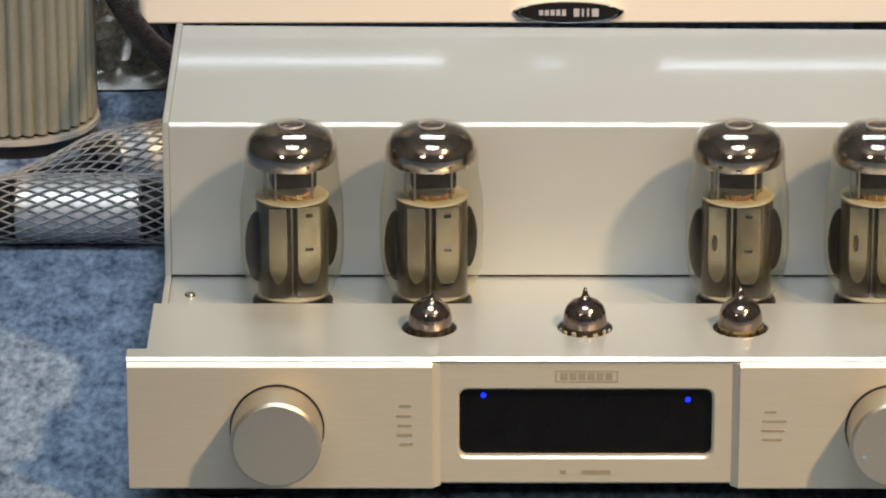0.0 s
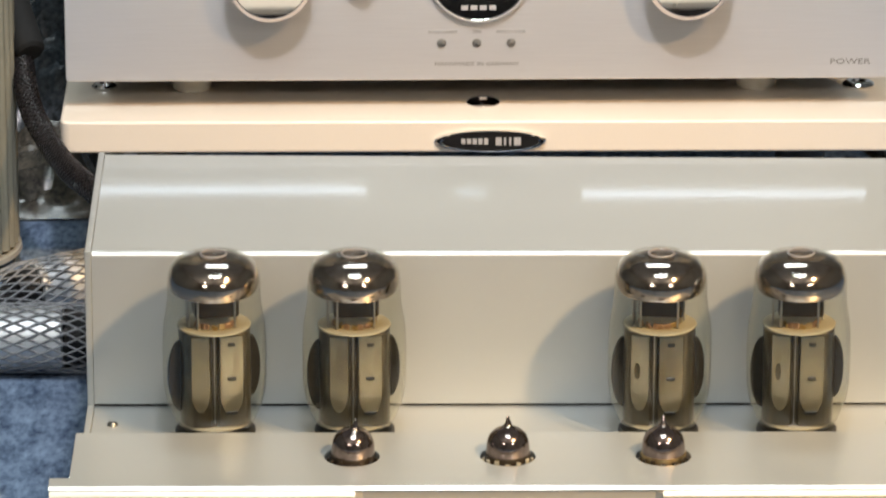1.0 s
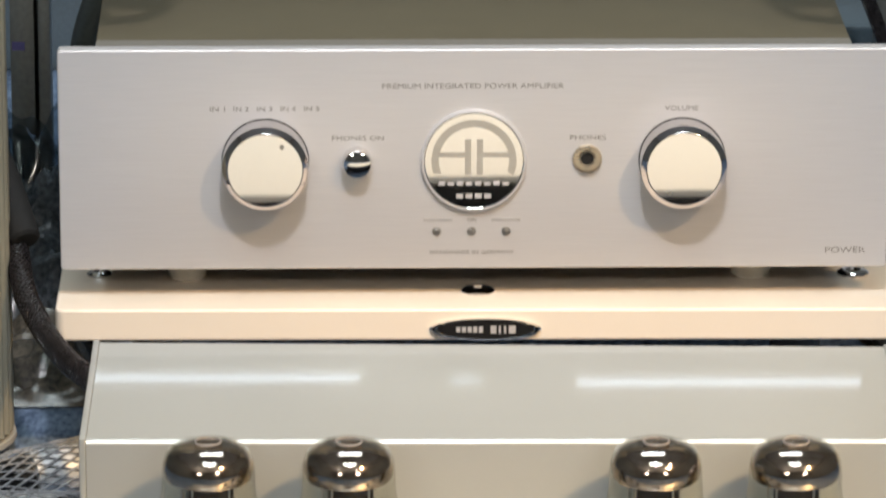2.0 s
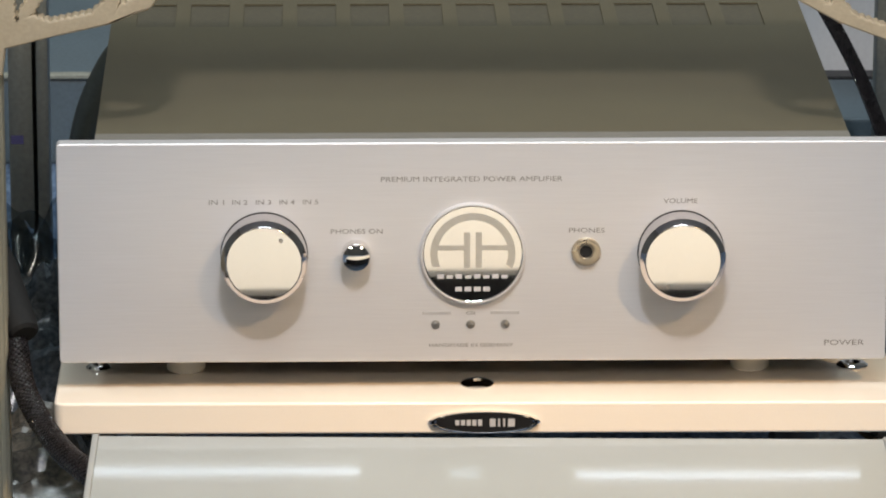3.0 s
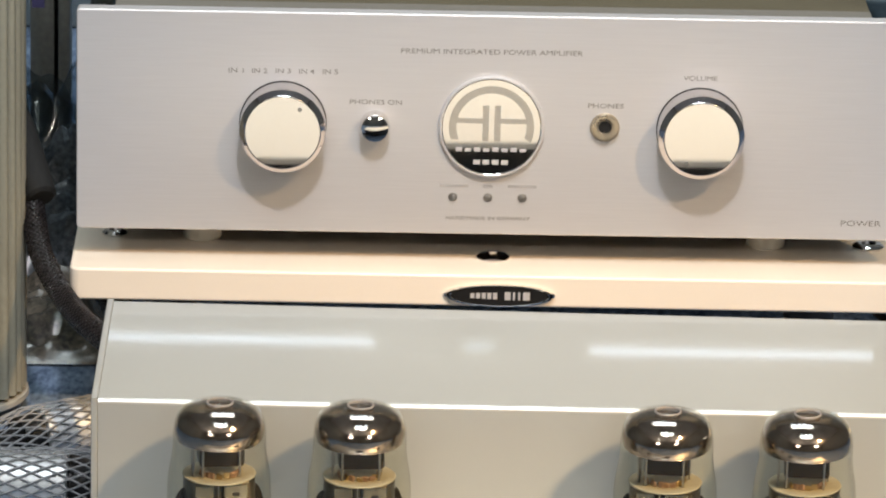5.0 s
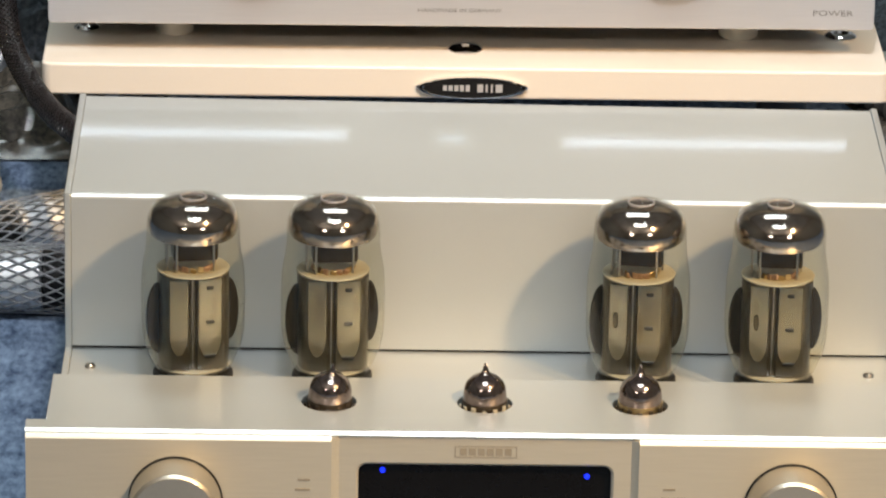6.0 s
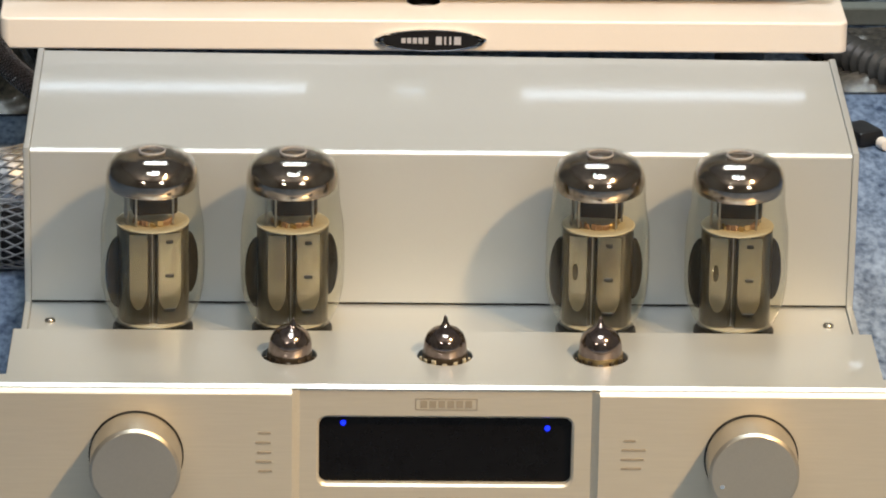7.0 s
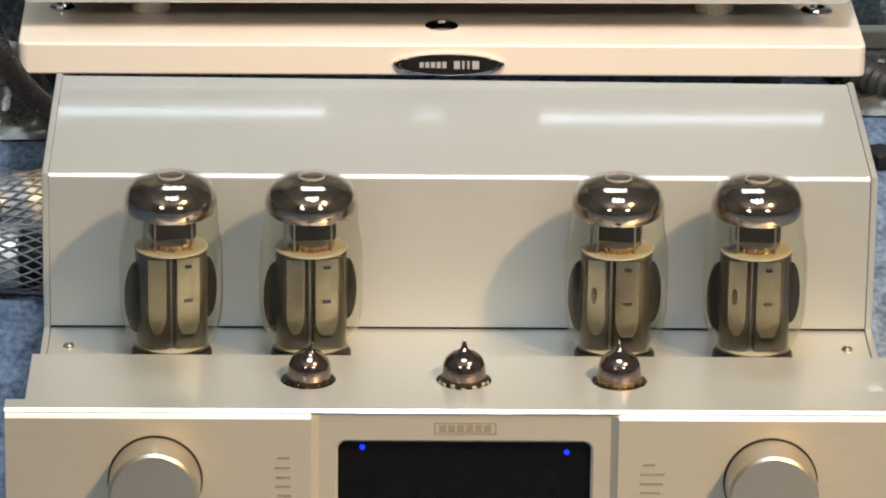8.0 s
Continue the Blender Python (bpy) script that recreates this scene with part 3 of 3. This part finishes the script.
    lettering("VOLUME", 0.0196, 0.0028, 0.1197, Y, 0.0958, a)
    lettering("PHONES ON", 0.0300, 0.0028, -0.0679, Y, 0.0783, a)
    lettering("PHONES", 0.0207, 0.0028, 0.0655, Y, 0.0783, a)
    lettering("POWER", 0.0234, 0.0033, 0.2167, Y, 0.0094, a)
    lettering("ON", 0.0050, 0.0022, -0.0017, Y, 0.0286, a)
    lettering("HANDMADE IN GERMANY", 0.0490, 0.0021, -0.0013, Y, 0.0090, a)
    for x0, x1, z, h in ((-0.0298, -0.0130, 0.0286, 0.0017), (0.0098, 0.0266, 0.0286, 0.0017)):
        part("print_line", boxed(x0, x1, -0.00015, 0.0, z - h / 2, z + h / 2), PALE_INK, a, smooth=0)
    for x in (-0.1685, 0.1655):
        for y in (0.045, 0.33):
            f = part("foot", lathe([(0, 0), (0.0104, 0), (0.0115, 0.001), (0.0115, AZ - BASE_TOP + 0.0025), (0, AZ - BASE_TOP + 0.0025)], 32), MATT, a, "round aluminium foot")
            f.location = (x, y, BASE_TOP - AZ)
    return a


def base_plate():
    b = thing("isolation_base", (-0.0022, 0.5195, 0), "thick cream lacquered isolation base under the silver amplifier", "base", turn=0.3)
    body = plate([round_rect(-0.2465, 0.2465, 0, 0.42, 0.006, 5)], 0.019, 0.0016, 3)
    part("slab", moved(body, Matrix.Translation((0, 0, BASE_TOP - 0.0095))), CREAM, b)
    oval = lathe([(0, 0), (1, 0), (1.0, 0.0014), (0.96, 0.0026), (0.90, 0.0028), (0.86, 0.0020), (0, 0.0020)], 64, "y")
    bd = part("badge", moved(oval, Matrix.Diagonal((0.0324, 1, 0.0068, 1))), CHROME, b, "oval chrome badge")
    bd.location = (0.0035, 0, BASE_TOP - 0.0115)
    core = part("badge_field", moved(lathe([(0, 0.0020), (0.86, 0.0020), (0.86, 0.0024), (0, 0.0024)], 64, "y"), Matrix.Diagonal((0.0324, 1, 0.0068, 1))), BLACK, bd)
    for k in range(5):
        part("badge_bar", boxed(-0.0170 + 0.0033 * k, -0.0146 + 0.0033 * k, -0.0028, -0.0024, -0.0015 - 0.0001 * k, 0.0015 + 0.0001 * k), ALU_PANEL, bd, smooth=0)
    for x, w in ((0.0030, 0.0034), (0.0078, 0.0012), (0.0108, 0.0012), (0.0136, 0.0040)):
        part("badge_bar", boxed(x, x + w, -0.0028, -0.0024, -0.0024, 0.0024), ALU_PANEL, bd, smooth=0)
    for x, y, r in ((0.0, 0.034, 0.0098), (0.2235, 0.068, 0.0095), (-0.2235, 0.068, 0.0075)):
        i = part("insert_screw", lathe([(0, 0.0012), (0.35 * r, 0.0012), (0.45 * r, 0.0026), (0.8 * r, 0.0024), (r, 0.0010), (r, 0), (0, 0)], 40), CHROME, b, "chrome threaded insert")
        i.location = (x, y, BASE_TOP)
    for x in (-0.19, 0.19):
        for y in (0.07, 0.35):
            f = part("foot", lathe([(0, 0), (0.02, 0), (0.022, 0.004), (0.015, 0.012), (0.015, BASE_TOP - 0.019), (0, BASE_TOP - 0.019)], 32), BLACK, b)
            f.location = (x, y, 0)
    return b


integrated_amplifier()
base_plate()


# ---------------------------------------------------------------- rack columns
def fluted_column(at, label):
    c = thing("rack_column", at, label, "column", "rack columns")
    n, ring = 36, []
    for k in range(n * 6):
        b = 2 * math.pi * k / (n * 6)
        r = 0.0448 + 0.0044 * abs(math.sin(n * b / 2)) ** 0.7
        ring.append((r * math.cos(b), r * math.sin(b)))
    part("shaft", moved(plate([ring], 0.60, 0.0), Matrix.Translation((0, 0, 0.315))), FLUTED, c, "fluted champagne shaft")
    part("foot_ring", lathe([(0, 0.009), (0.0502, 0.009), (0.0507, 0.0097), (0.0502, 0.0122), (0.048, 0.0128), (0, 0.0128)], 64), ALU, c, "pale foot ring")
    part("plinth", lathe([(0, 0), (0.046, 0), (0.046, 0.009), (0, 0.009)], 48), BLACK, c)
    return c


fluted_column((-0.3265, 0.570, 0), "fluted champagne rack column with pale foot ring")


def scalloped(pts, step=0.0042, depth=0.0011):
    """An outline with small bites along its edges."""
    out = []
    for (x0, y0), (x1, y1) in zip(pts, pts[1:] + pts[:1]):
        length = math.hypot(x1 - x0, y1 - y0)
        n = max(2, 2 * round(length / step))
        for k in range(n):
            t, d = k / n, depth * math.sin(math.pi * k * 0.5) ** 2
            out.append((x0 + (x1 - x0) * t - d * (y1 - y0) / length, y0 + (y1 - y0) * t + d * (x1 - x0) / length))
    return out


def rack_shelf():
    """The shelf over the silver amplifier with its openwork brackets."""
    r = thing("rack_shelf", (-0.0046, 0.552, 0.46), "cream rack shelf on pierced leaf-vein brackets", "shelf")
    part("board", boxed(-0.36, 0.36, 0.0, 0.10, 0.0, 0.022, 0.002, 2), WOOD, r)
    for s in (-1, 1):

        def up(x, s=s):
            return 0.0078 if s < 0 else 0.012 - 0.15 * (x - 0.186) if x > 0.15 else 0.012
        arch = [(0.270, -0.160), (0.245, -0.1535), (0.210, -0.1455), (0.186, -0.136), (0.174, -0.118), (0.165, -0.085), (0.158, -0.03), (0.155, -0.001)]
        outer = [(s * x, min(z + up(x), -0.001)) for x, z in arch] + [(s * 0.300, -0.001), (s * 0.300, -0.168), (s * 0.272, -0.168)]
        holes = [[(0.264, -0.146), (0.262, -0.138), (0.240, -0.106), (0.243, -0.1), (0.262, -0.098), (0.266, -0.110)],
                 [(0.2545, -0.1400), (0.2440, -0.1435), (0.2200, -0.1385), (0.2130, -0.1320), (0.2150, -0.112), (0.2240, -0.096), (0.2320, -0.105)],
                 [(0.2045, -0.1345), (0.1900, -0.1270), (0.1815, -0.1160), (0.1830, -0.098), (0.2040, -0.092), (0.2070, -0.112)]]
        lines = [outer] + [scalloped([(s * x, z + up(x)) for x, z in h]) for h in holes]
        part("bracket", moved(plate(lines, 0.011, 0.0015), Matrix.Translation((0, 0.006, 0)) @ UPRIGHT), WOOD, r, "pierced curved bracket")
    return r


rack_shelf()


def profile_post(at, width, label):
    p = thing("profile_post", at, label, "post", "rear posts")
    h = 0.9
    half = width / 2
    c, g = (half * 0.32, half * 0.12) if at[0] < 0 else (0.0, half * 0.16)
    ring = [(-half, 0), (c - g, 0), (c - g, 0.006), (c - 2 * g, 0.009), (c + 2 * g, 0.009), (c + g, 0.006), (c + g, 0), (half, 0), (half, 0.03), (-half, 0.03)]
    part("extrusion", moved(plate([ring], h), Matrix.Translation((0, 0, h / 2))), SLATE, p, "grooved dark extrusion", 0)
    if at[0] < 0:
        part("sticker", boxed(-0.012, -0.0035, -0.0006, 0.0, 0.130, 0.136), material("purple_sticker", (0.05, 0.045, 0.11), 0.5, 0.0, 0.2, 200), p, "small dark purple sticker")
    return p


profile_post((-0.2925, 1.0, 0), 0.026, "slotted dark grey metal post behind the rack")
profile_post((0.2995, 1.125, 0), 0.030, "olive grey metal post behind the amplifier")

# ---------------------------------------------------------------- things behind
crate = thing("storage_crate", (-0.395, 1.42, 0), "low blue-grey plastic crate with pale rim on the carpet", "crate")
part("body", boxed(-0.155, 0.155, 0.0, 0.33, 0, 0.066, 0.004, 2), material("blue_grey_plastic", (0.13, 0.165, 0.19), 0.45, 0.0, 0.15, 20), crate)
part("rim", boxed(-0.157, 0.157, -0.003, 0.006, 0.0665, 0.0705, 0.001, 1), SLATE, crate, "pale rim strip")
tagged(finish("white_board", boxed(0.18, 0.75, 1.326, 1.338, 0.0, 0.40, 0.002, 1), WHITE, None), "plain white display board standing on the carpet", "board")
rail = thing("black_rail", (0.40, 1.30, 0), "black crossbar on two short legs before the white board", "rail")
part("bar", boxed(-0.30, 0.30, 0.0, 0.02, 0.067, 0.0985, 0.001, 1), BLACK, rail)
for x in (-0.26, 0.26):
    part("leg", boxed(x - 0.01, x + 0.01, 0.002, 0.018, 0.0, 0.0668), BLACK, rail)
tagged(finish("dark_box", boxed(0.12, 0.60, 1.178, 1.29, 0.0, 0.100, 0.004, 2), material("petrol_grey_box", (0.07, 0.10, 0.12), 0.5, 0.0, 0.2, 18), None), "petrol grey box before the white board", "box")


def braided_cable(name, points, r, label, mat=BRAID):
    """A cable in a braided sleeve: the core and, over it, raised threads wound both ways."""
    c = thing(name, points[0], label, "cable")
    o = Vector(points[0])
    loc = [Vector(p) - o for p in points]
    part("core", tube_path(loc, r, 20), mat, c)
    threads(c, loc, r * 1.01, 12, 0.045, 0.0006, BRAID_LIGHT, "braid")
    return c


def spine(points, steps=10):
    pts, fine = [Vector(p) for p in points], []
    for i in range(len(pts) - 1):
        p0, p1, p2, p3 = pts[max(0, i - 1)], pts[i], pts[i + 1], pts[min(len(pts) - 1, i + 2)]
        for k in range(steps):
            t = k / steps
            fine.append(0.5 * (2 * p1 + (p2 - p0) * t + (2 * p0 - 5 * p1 + 4 * p2 - p3) * t * t + (3 * p1 - p0 - 3 * p2 + p3) * t ** 3))
    return fine + [pts[-1]]


def threads(parent, points, radius, count, pitch, thick, mat, name, label="", shape=None):
    """Helical threads wound both ways round a line; shape gives the radius along it."""
    line = spine(points, 24)
    up, frames, run = Vector((0.13, 0.21, 1)).normalized(), [], 0.0
    for i, p in enumerate(line):
        d = (line[min(i + 1, len(line) - 1)] - line[max(i - 1, 0)]).normalized()
        a = d.cross(up).normalized()
        up = a.cross(d).normalized()
        if i:
            run += (p - line[i - 1]).length
        frames.append((p, a, up, run))
    verts, faces = [], []
    for twist in (-1, 1):
        for k in range(count):
            base = 2 * math.pi * k / count
            first = len(verts)
            for i, (p, a, u, s) in enumerate(frames):
                b = base + twist * 2 * math.pi * s / pitch
                rr = radius * (shape(s / run) if shape else 1) + (0.0002 if twist > 0 else 0)
                n = math.cos(b) * a + math.sin(b) * u
                side = -math.sin(b) * a + math.cos(b) * u
                q = p + rr * n
                verts += [q + thick * side, q + 0.8 * thick * n, q - thick * side, q - 0.3 * thick * n]
                if i:
                    o = first + 4 * i
                    for j in range(4):
                        faces.append((o - 4 + j, o - 4 + (j + 1) % 4, o + (j + 1) % 4, o + j))
    me = bpy.data.meshes.new(name)
    me.from_pydata(verts, [], faces)
    me.materials.append(mat)
    me.shade_smooth()
    ob = new(name, me)
    ob.parent = parent
    ob["kind"] = "stuff"
    if label:
        ob["label"] = label
    return ob


BRAID_LIGHT = material("glossy_braid_thread", (0.008, 0.007, 0.008), 0.10, 0.0, 0.5, 700, base2=(0.02, 0.017, 0.018), sharp=0.08)
braided_cable("power_cable", [(-0.3150, 0.665, 0.200), (-0.2930, 0.628, 0.176), (-0.2775, 0.593, 0.1480), (-0.2737, 0.575, 0.1248), (-0.2679, 0.550, 0.1048), (-0.2556, 0.520, 0.0920), (-0.2413, 0.480, 0.0885), (-0.2275, 0.450, 0.0875), (-0.205, 0.415, 0.080), (-0.18, 0.385, 0.062)], 0.0064,
              "thick dark braided cable curving down behind the tube amplifier")
plug_line = Vector((-0.2930, 0.628, 0.176)) - Vector((-0.2762, 0.590, 0.1446))
pc = bpy.data.objects["power_cable"]
pl = part("plug", lathe([(0, 0), (0.0075, 0), (0.0095, 0.002), (0.0100, 0.010), (0.0104, 0.050), (0.0098, 0.060), (0.0060, 0.064), (0, 0.064)], 32), FIN, pc, "black moulded plug")
pl.matrix_basis = Matrix.Translation(Vector((-0.2755, 0.588, 0.143)) - plug_line * 0.42 - Vector((-0.3150, 0.665, 0.200))) @ plug_line.to_track_quat("Z", "Y").to_matrix().to_4x4()
braided_cable("signal_cable", [(0.224, 1.07, 0.240), (0.2436, 1.10, 0.2007), (0.2616, 1.10, 0.1681), (0.2757, 1.10, 0.1381), (0.296, 1.10, 0.085), (0.315, 1.12, 0.03), (0.34, 1.14, 0.006)], 0.0043, "dark braided cable hanging behind the silver amplifier")
tagged(finish("dark_hose", tube_path([(-0.205, 0.935, 0.222), (-0.226, 0.935, 0.212), (-0.240, 0.94, 0.190), (-0.2505, 0.95, 0.162), (-0.256, 0.96, 0.130), (-0.254, 0.96, 0.08), (-0.245, 0.95, 0.0086)], 0.0085, 16), material("olive_black_rubber", (0.045, 0.050, 0.042), 0.5, 0.0, 0.2, 40), None), "olive black rubber hose beside the amplifier's case", "hose")


def net_cable(points, barrel_at, r, label, slim=0.0):
    c = thing("speaker_cable", points[0], label, "cable", "netted cables")
    o = Vector(points[0])
    loc = [Vector(p) - o for p in points]
    part("core", tube_path(loc, r * 0.42, 16), BRAID, c)
    a, b = (Vector(p) - o for p in barrel_at)
    d = (b - a).normalized()
    q = d.to_track_quat("Z", "Y").to_matrix().to_4x4()
    L = (b - a).length
    bar = part("barrel", lathe([(0, 0), (r * 0.82, 0), (r * 0.90, 0.001), (r * 0.90, L - 0.001), (r * 0.82, L), (0, L)], 48), SILVER, c, "smooth silver barrel")
    bar.matrix_basis = Matrix.Translation(a) @ q
    for e, s in ((a, -1), (b, 1)):
        cap = part("end_collar", lathe([(0, 0), (r * 0.80, 0), (r * 0.84, 0.001), (r * 0.70, 0.013), (r * 0.45, 0.016), (0, 0.016)], 32), BLACK, c)
        cap.matrix_basis = Matrix.Translation(e + d * s * 0.0002) @ (q if s > 0 else q @ pose(0, 0, 0, 180))
    threads(c, loc, r * 0.96, 20, 0.30, 0.0007, NET, "net_sleeve", "grey diamond net sleeve",
            lambda u: 1.0 if u >= slim else 0.4 + 0.6 * (u / slim) ** 3)
    return c


net_cable([(-0.46, 0.360, 0.021), (-0.40, 0.374, 0.021), (-0.345, 0.383, 0.0205), (-0.311, 0.386, 0.0205), (-0.241, 0.386, 0.0205), (-0.205, 0.380, 0.0205), (-0.150, 0.365, 0.0205)], [(-0.311, 0.386, 0.0205), (-0.2405, 0.386, 0.0205)], 0.0200,
          "thick netted cable with silver barrel lying on carpet")
net_cable([(-0.40, 0.412, 0.0115), (-0.34, 0.425, 0.0125), (-0.30, 0.446, 0.0155), (-0.2635, 0.470, 0.0185), (-0.20, 0.508, 0.0185), (-0.12, 0.54, 0.0185)], [(-0.2635, 0.470, 0.0185), (-0.206, 0.5045, 0.0185)], 0.0180,
          "netted cable with silver barrel behind the nearer cable", 0.46)


def crumpled(name, x0, x1, y0, y1, z, lift, seed, mat, label, category, n=34):
    """A crumpled sheet lying in folds: ridged noise over a grid."""
    bm = bmesh.new()
    rows = []
    for j in range(n + 1):
        row = []
        for i in range(n + 1):
            u, v = i / n, j / n
            p = Vector((x0 + (x1 - x0) * u, y0 + (y1 - y0) * v, 0))
            h = sum(abs(noise.noise(p * f + Vector((seed, seed * 0.7, 0)))) * w for f, w in ((14, 1.0), (33, 0.55), (80, 0.25)))
            edge = min(1, 5 * min(u, 1 - u, v, 1 - v) + 0.04)
            row.append(bm.verts.new((p.x + 0.008 * noise.noise(p * 40 + Vector((3, seed, 1))), p.y, z + 0.001 + lift * edge * (0.25 + h))))
        rows.append(row)
    for j in range(n):
        for i in range(n):
            bm.faces.new((rows[j][i], rows[j][i + 1], rows[j + 1][i + 1], rows[j + 1][i]))
    return tagged(finish(name, bm, mat, None, smooth=25), label, category)


GREY_FILM = material("grey_packing_film", (0.05, 0.048, 0.045), 0.22, 0.0, 0.5, 30, base2=(0.115, 0.098, 0.075))
DARK_FILM = material("dark_packing_film", (0.035, 0.045, 0.05), 0.18, 0.0, 0.5, 24, base2=(0.12, 0.14, 0.16))
crumpled("packing_film", -0.34, -0.225, 0.645, 0.80, 0.0, 0.030, 3.1, GREY_FILM, "crumpled grey-brown packing film on the carpet", "packing film")
crumpled("packing_film", -0.36, -0.215, 0.80, 0.97, 0.0, 0.085, 7.7, DARK_FILM, "glossy dark crumpled packing film piled up", "packing film")
crumpled("packing_film", -0.33, -0.235, 0.86, 0.965, 0.045, 0.075, 1.9, FILM, "clear crumpled plastic film catching the light", "packing film", 26)
crumpled("packing_film", 0.245, 0.40, 0.700, 0.83, 0.0, 0.012, 5.3, GREY_FILM, "crumpled grey packing film beside the amplifiers", "packing film")
crumpled("packing_film", 0.245, 0.45, 0.86, 1.02, 0.0, 0.04, 9.4, DARK_FILM, "glossy dark crumpled packing film behind", "packing film")


def ribbed_hose():
    h = thing("ribbed_hose", (0.262, 0.735, 0), "grey ribbed flexible hose lying on carpet", "hose")
    line = spine([(-0.010, 0.045, 0.0121), (0.010, 0.005, 0.0121), (0.032, -0.025, 0.0121), (0.062, -0.050, 0.0121), (0.10, -0.075, 0.0121)], 14)
    bm = bmesh.new()
    rings = []
    for i, p in enumerate(line):
        d = (line[min(i + 1, len(line) - 1)] - line[max(i - 1, 0)]).normalized()
        a = d.cross(Vector((0, 0, 1))).normalized()
        r = 0.0120 if i % 3 == 0 else 0.0094
        rings.append([bm.verts.new(p + r * (math.cos(2 * math.pi * k / 20) * a + math.sin(2 * math.pi * k / 20) * Vector((0, 0, 1)))) for k in range(20)])
    for a, b in zip(rings, rings[1:]):
        for k in range(20):
            bm.faces.new((a[k], a[(k + 1) % 20], b[(k + 1) % 20], b[k]))
    bmesh.ops.recalc_face_normals(bm, faces=bm.faces[:])
    part("tube", bm, material("grey_ribbed_plastic", (0.065, 0.064, 0.058), 0.4, 0.0, 0.2, 60), h)
    return h


ribbed_hose()
tagged(finish("cream_strip", boxed(0.235, 0.46, 0.838, 0.852, 0.0, 0.012, 0.001, 1), material("greenish_cream_strip", (0.45, 0.46, 0.40), 0.6, 0.0, 0.1, 40), None), "greenish cream strip lying on the carpet", "strip")


def black_plug():
    p = thing("cable_plug", (0.264, 0.612, 0), "black angled plug with cream tip on carpet", "plug")
    part("body", moved(boxed(-0.008, 0.010, -0.012, 0.012, 0.0, 0.010, 0.003, 2), pose(0, 0, 0, 0, 0, 28)), BLACK, p)
    part("tip", moved(lathe([(0, 0), (0.0034, 0), (0.0038, 0.001), (0.0036, 0.007), (0, 0.008)], 24, "y"), pose(0.0110, -0.0125, 0.0042, 0, 0, 30)), CREAM, p, "cream rounded tip")
    return p


black_plug()


# Unseen glowing strips added for the bright stripes mirrored in the transformer cover.
def stripe_emitter(x0, x1, z, lit):
    l = thing("stripe_emitter", ((x0 + x1) / 2, 2.98, z), "unseen glowing strip added on the rear wall for a stripe on the cover", "lamp", "strip lights")
    h = (x1 - x0) / 2
    part("housing", boxed(-h - 0.01, h + 0.01, 0.0, 0.12, -0.014, 0.014, 0.002, 1), ALU, l)
    part("diffuser", boxed(-h, h, -0.006, -0.0005, -0.0022, 0.0022, 0.001, 1), lit, l, "glowing face mirrored as a stripe in the cover")
    return l


for x0, x1, z, lit in ((-0.378, -0.079, 1.260, STRIPE_GLOW), (0.020, 0.052, 1.263, STRIPE_GLOW_DIM), (0.158, 0.54, 1.2655, STRIPE_GLOW)):
    stripe_emitter(x0, x1, z, lit)
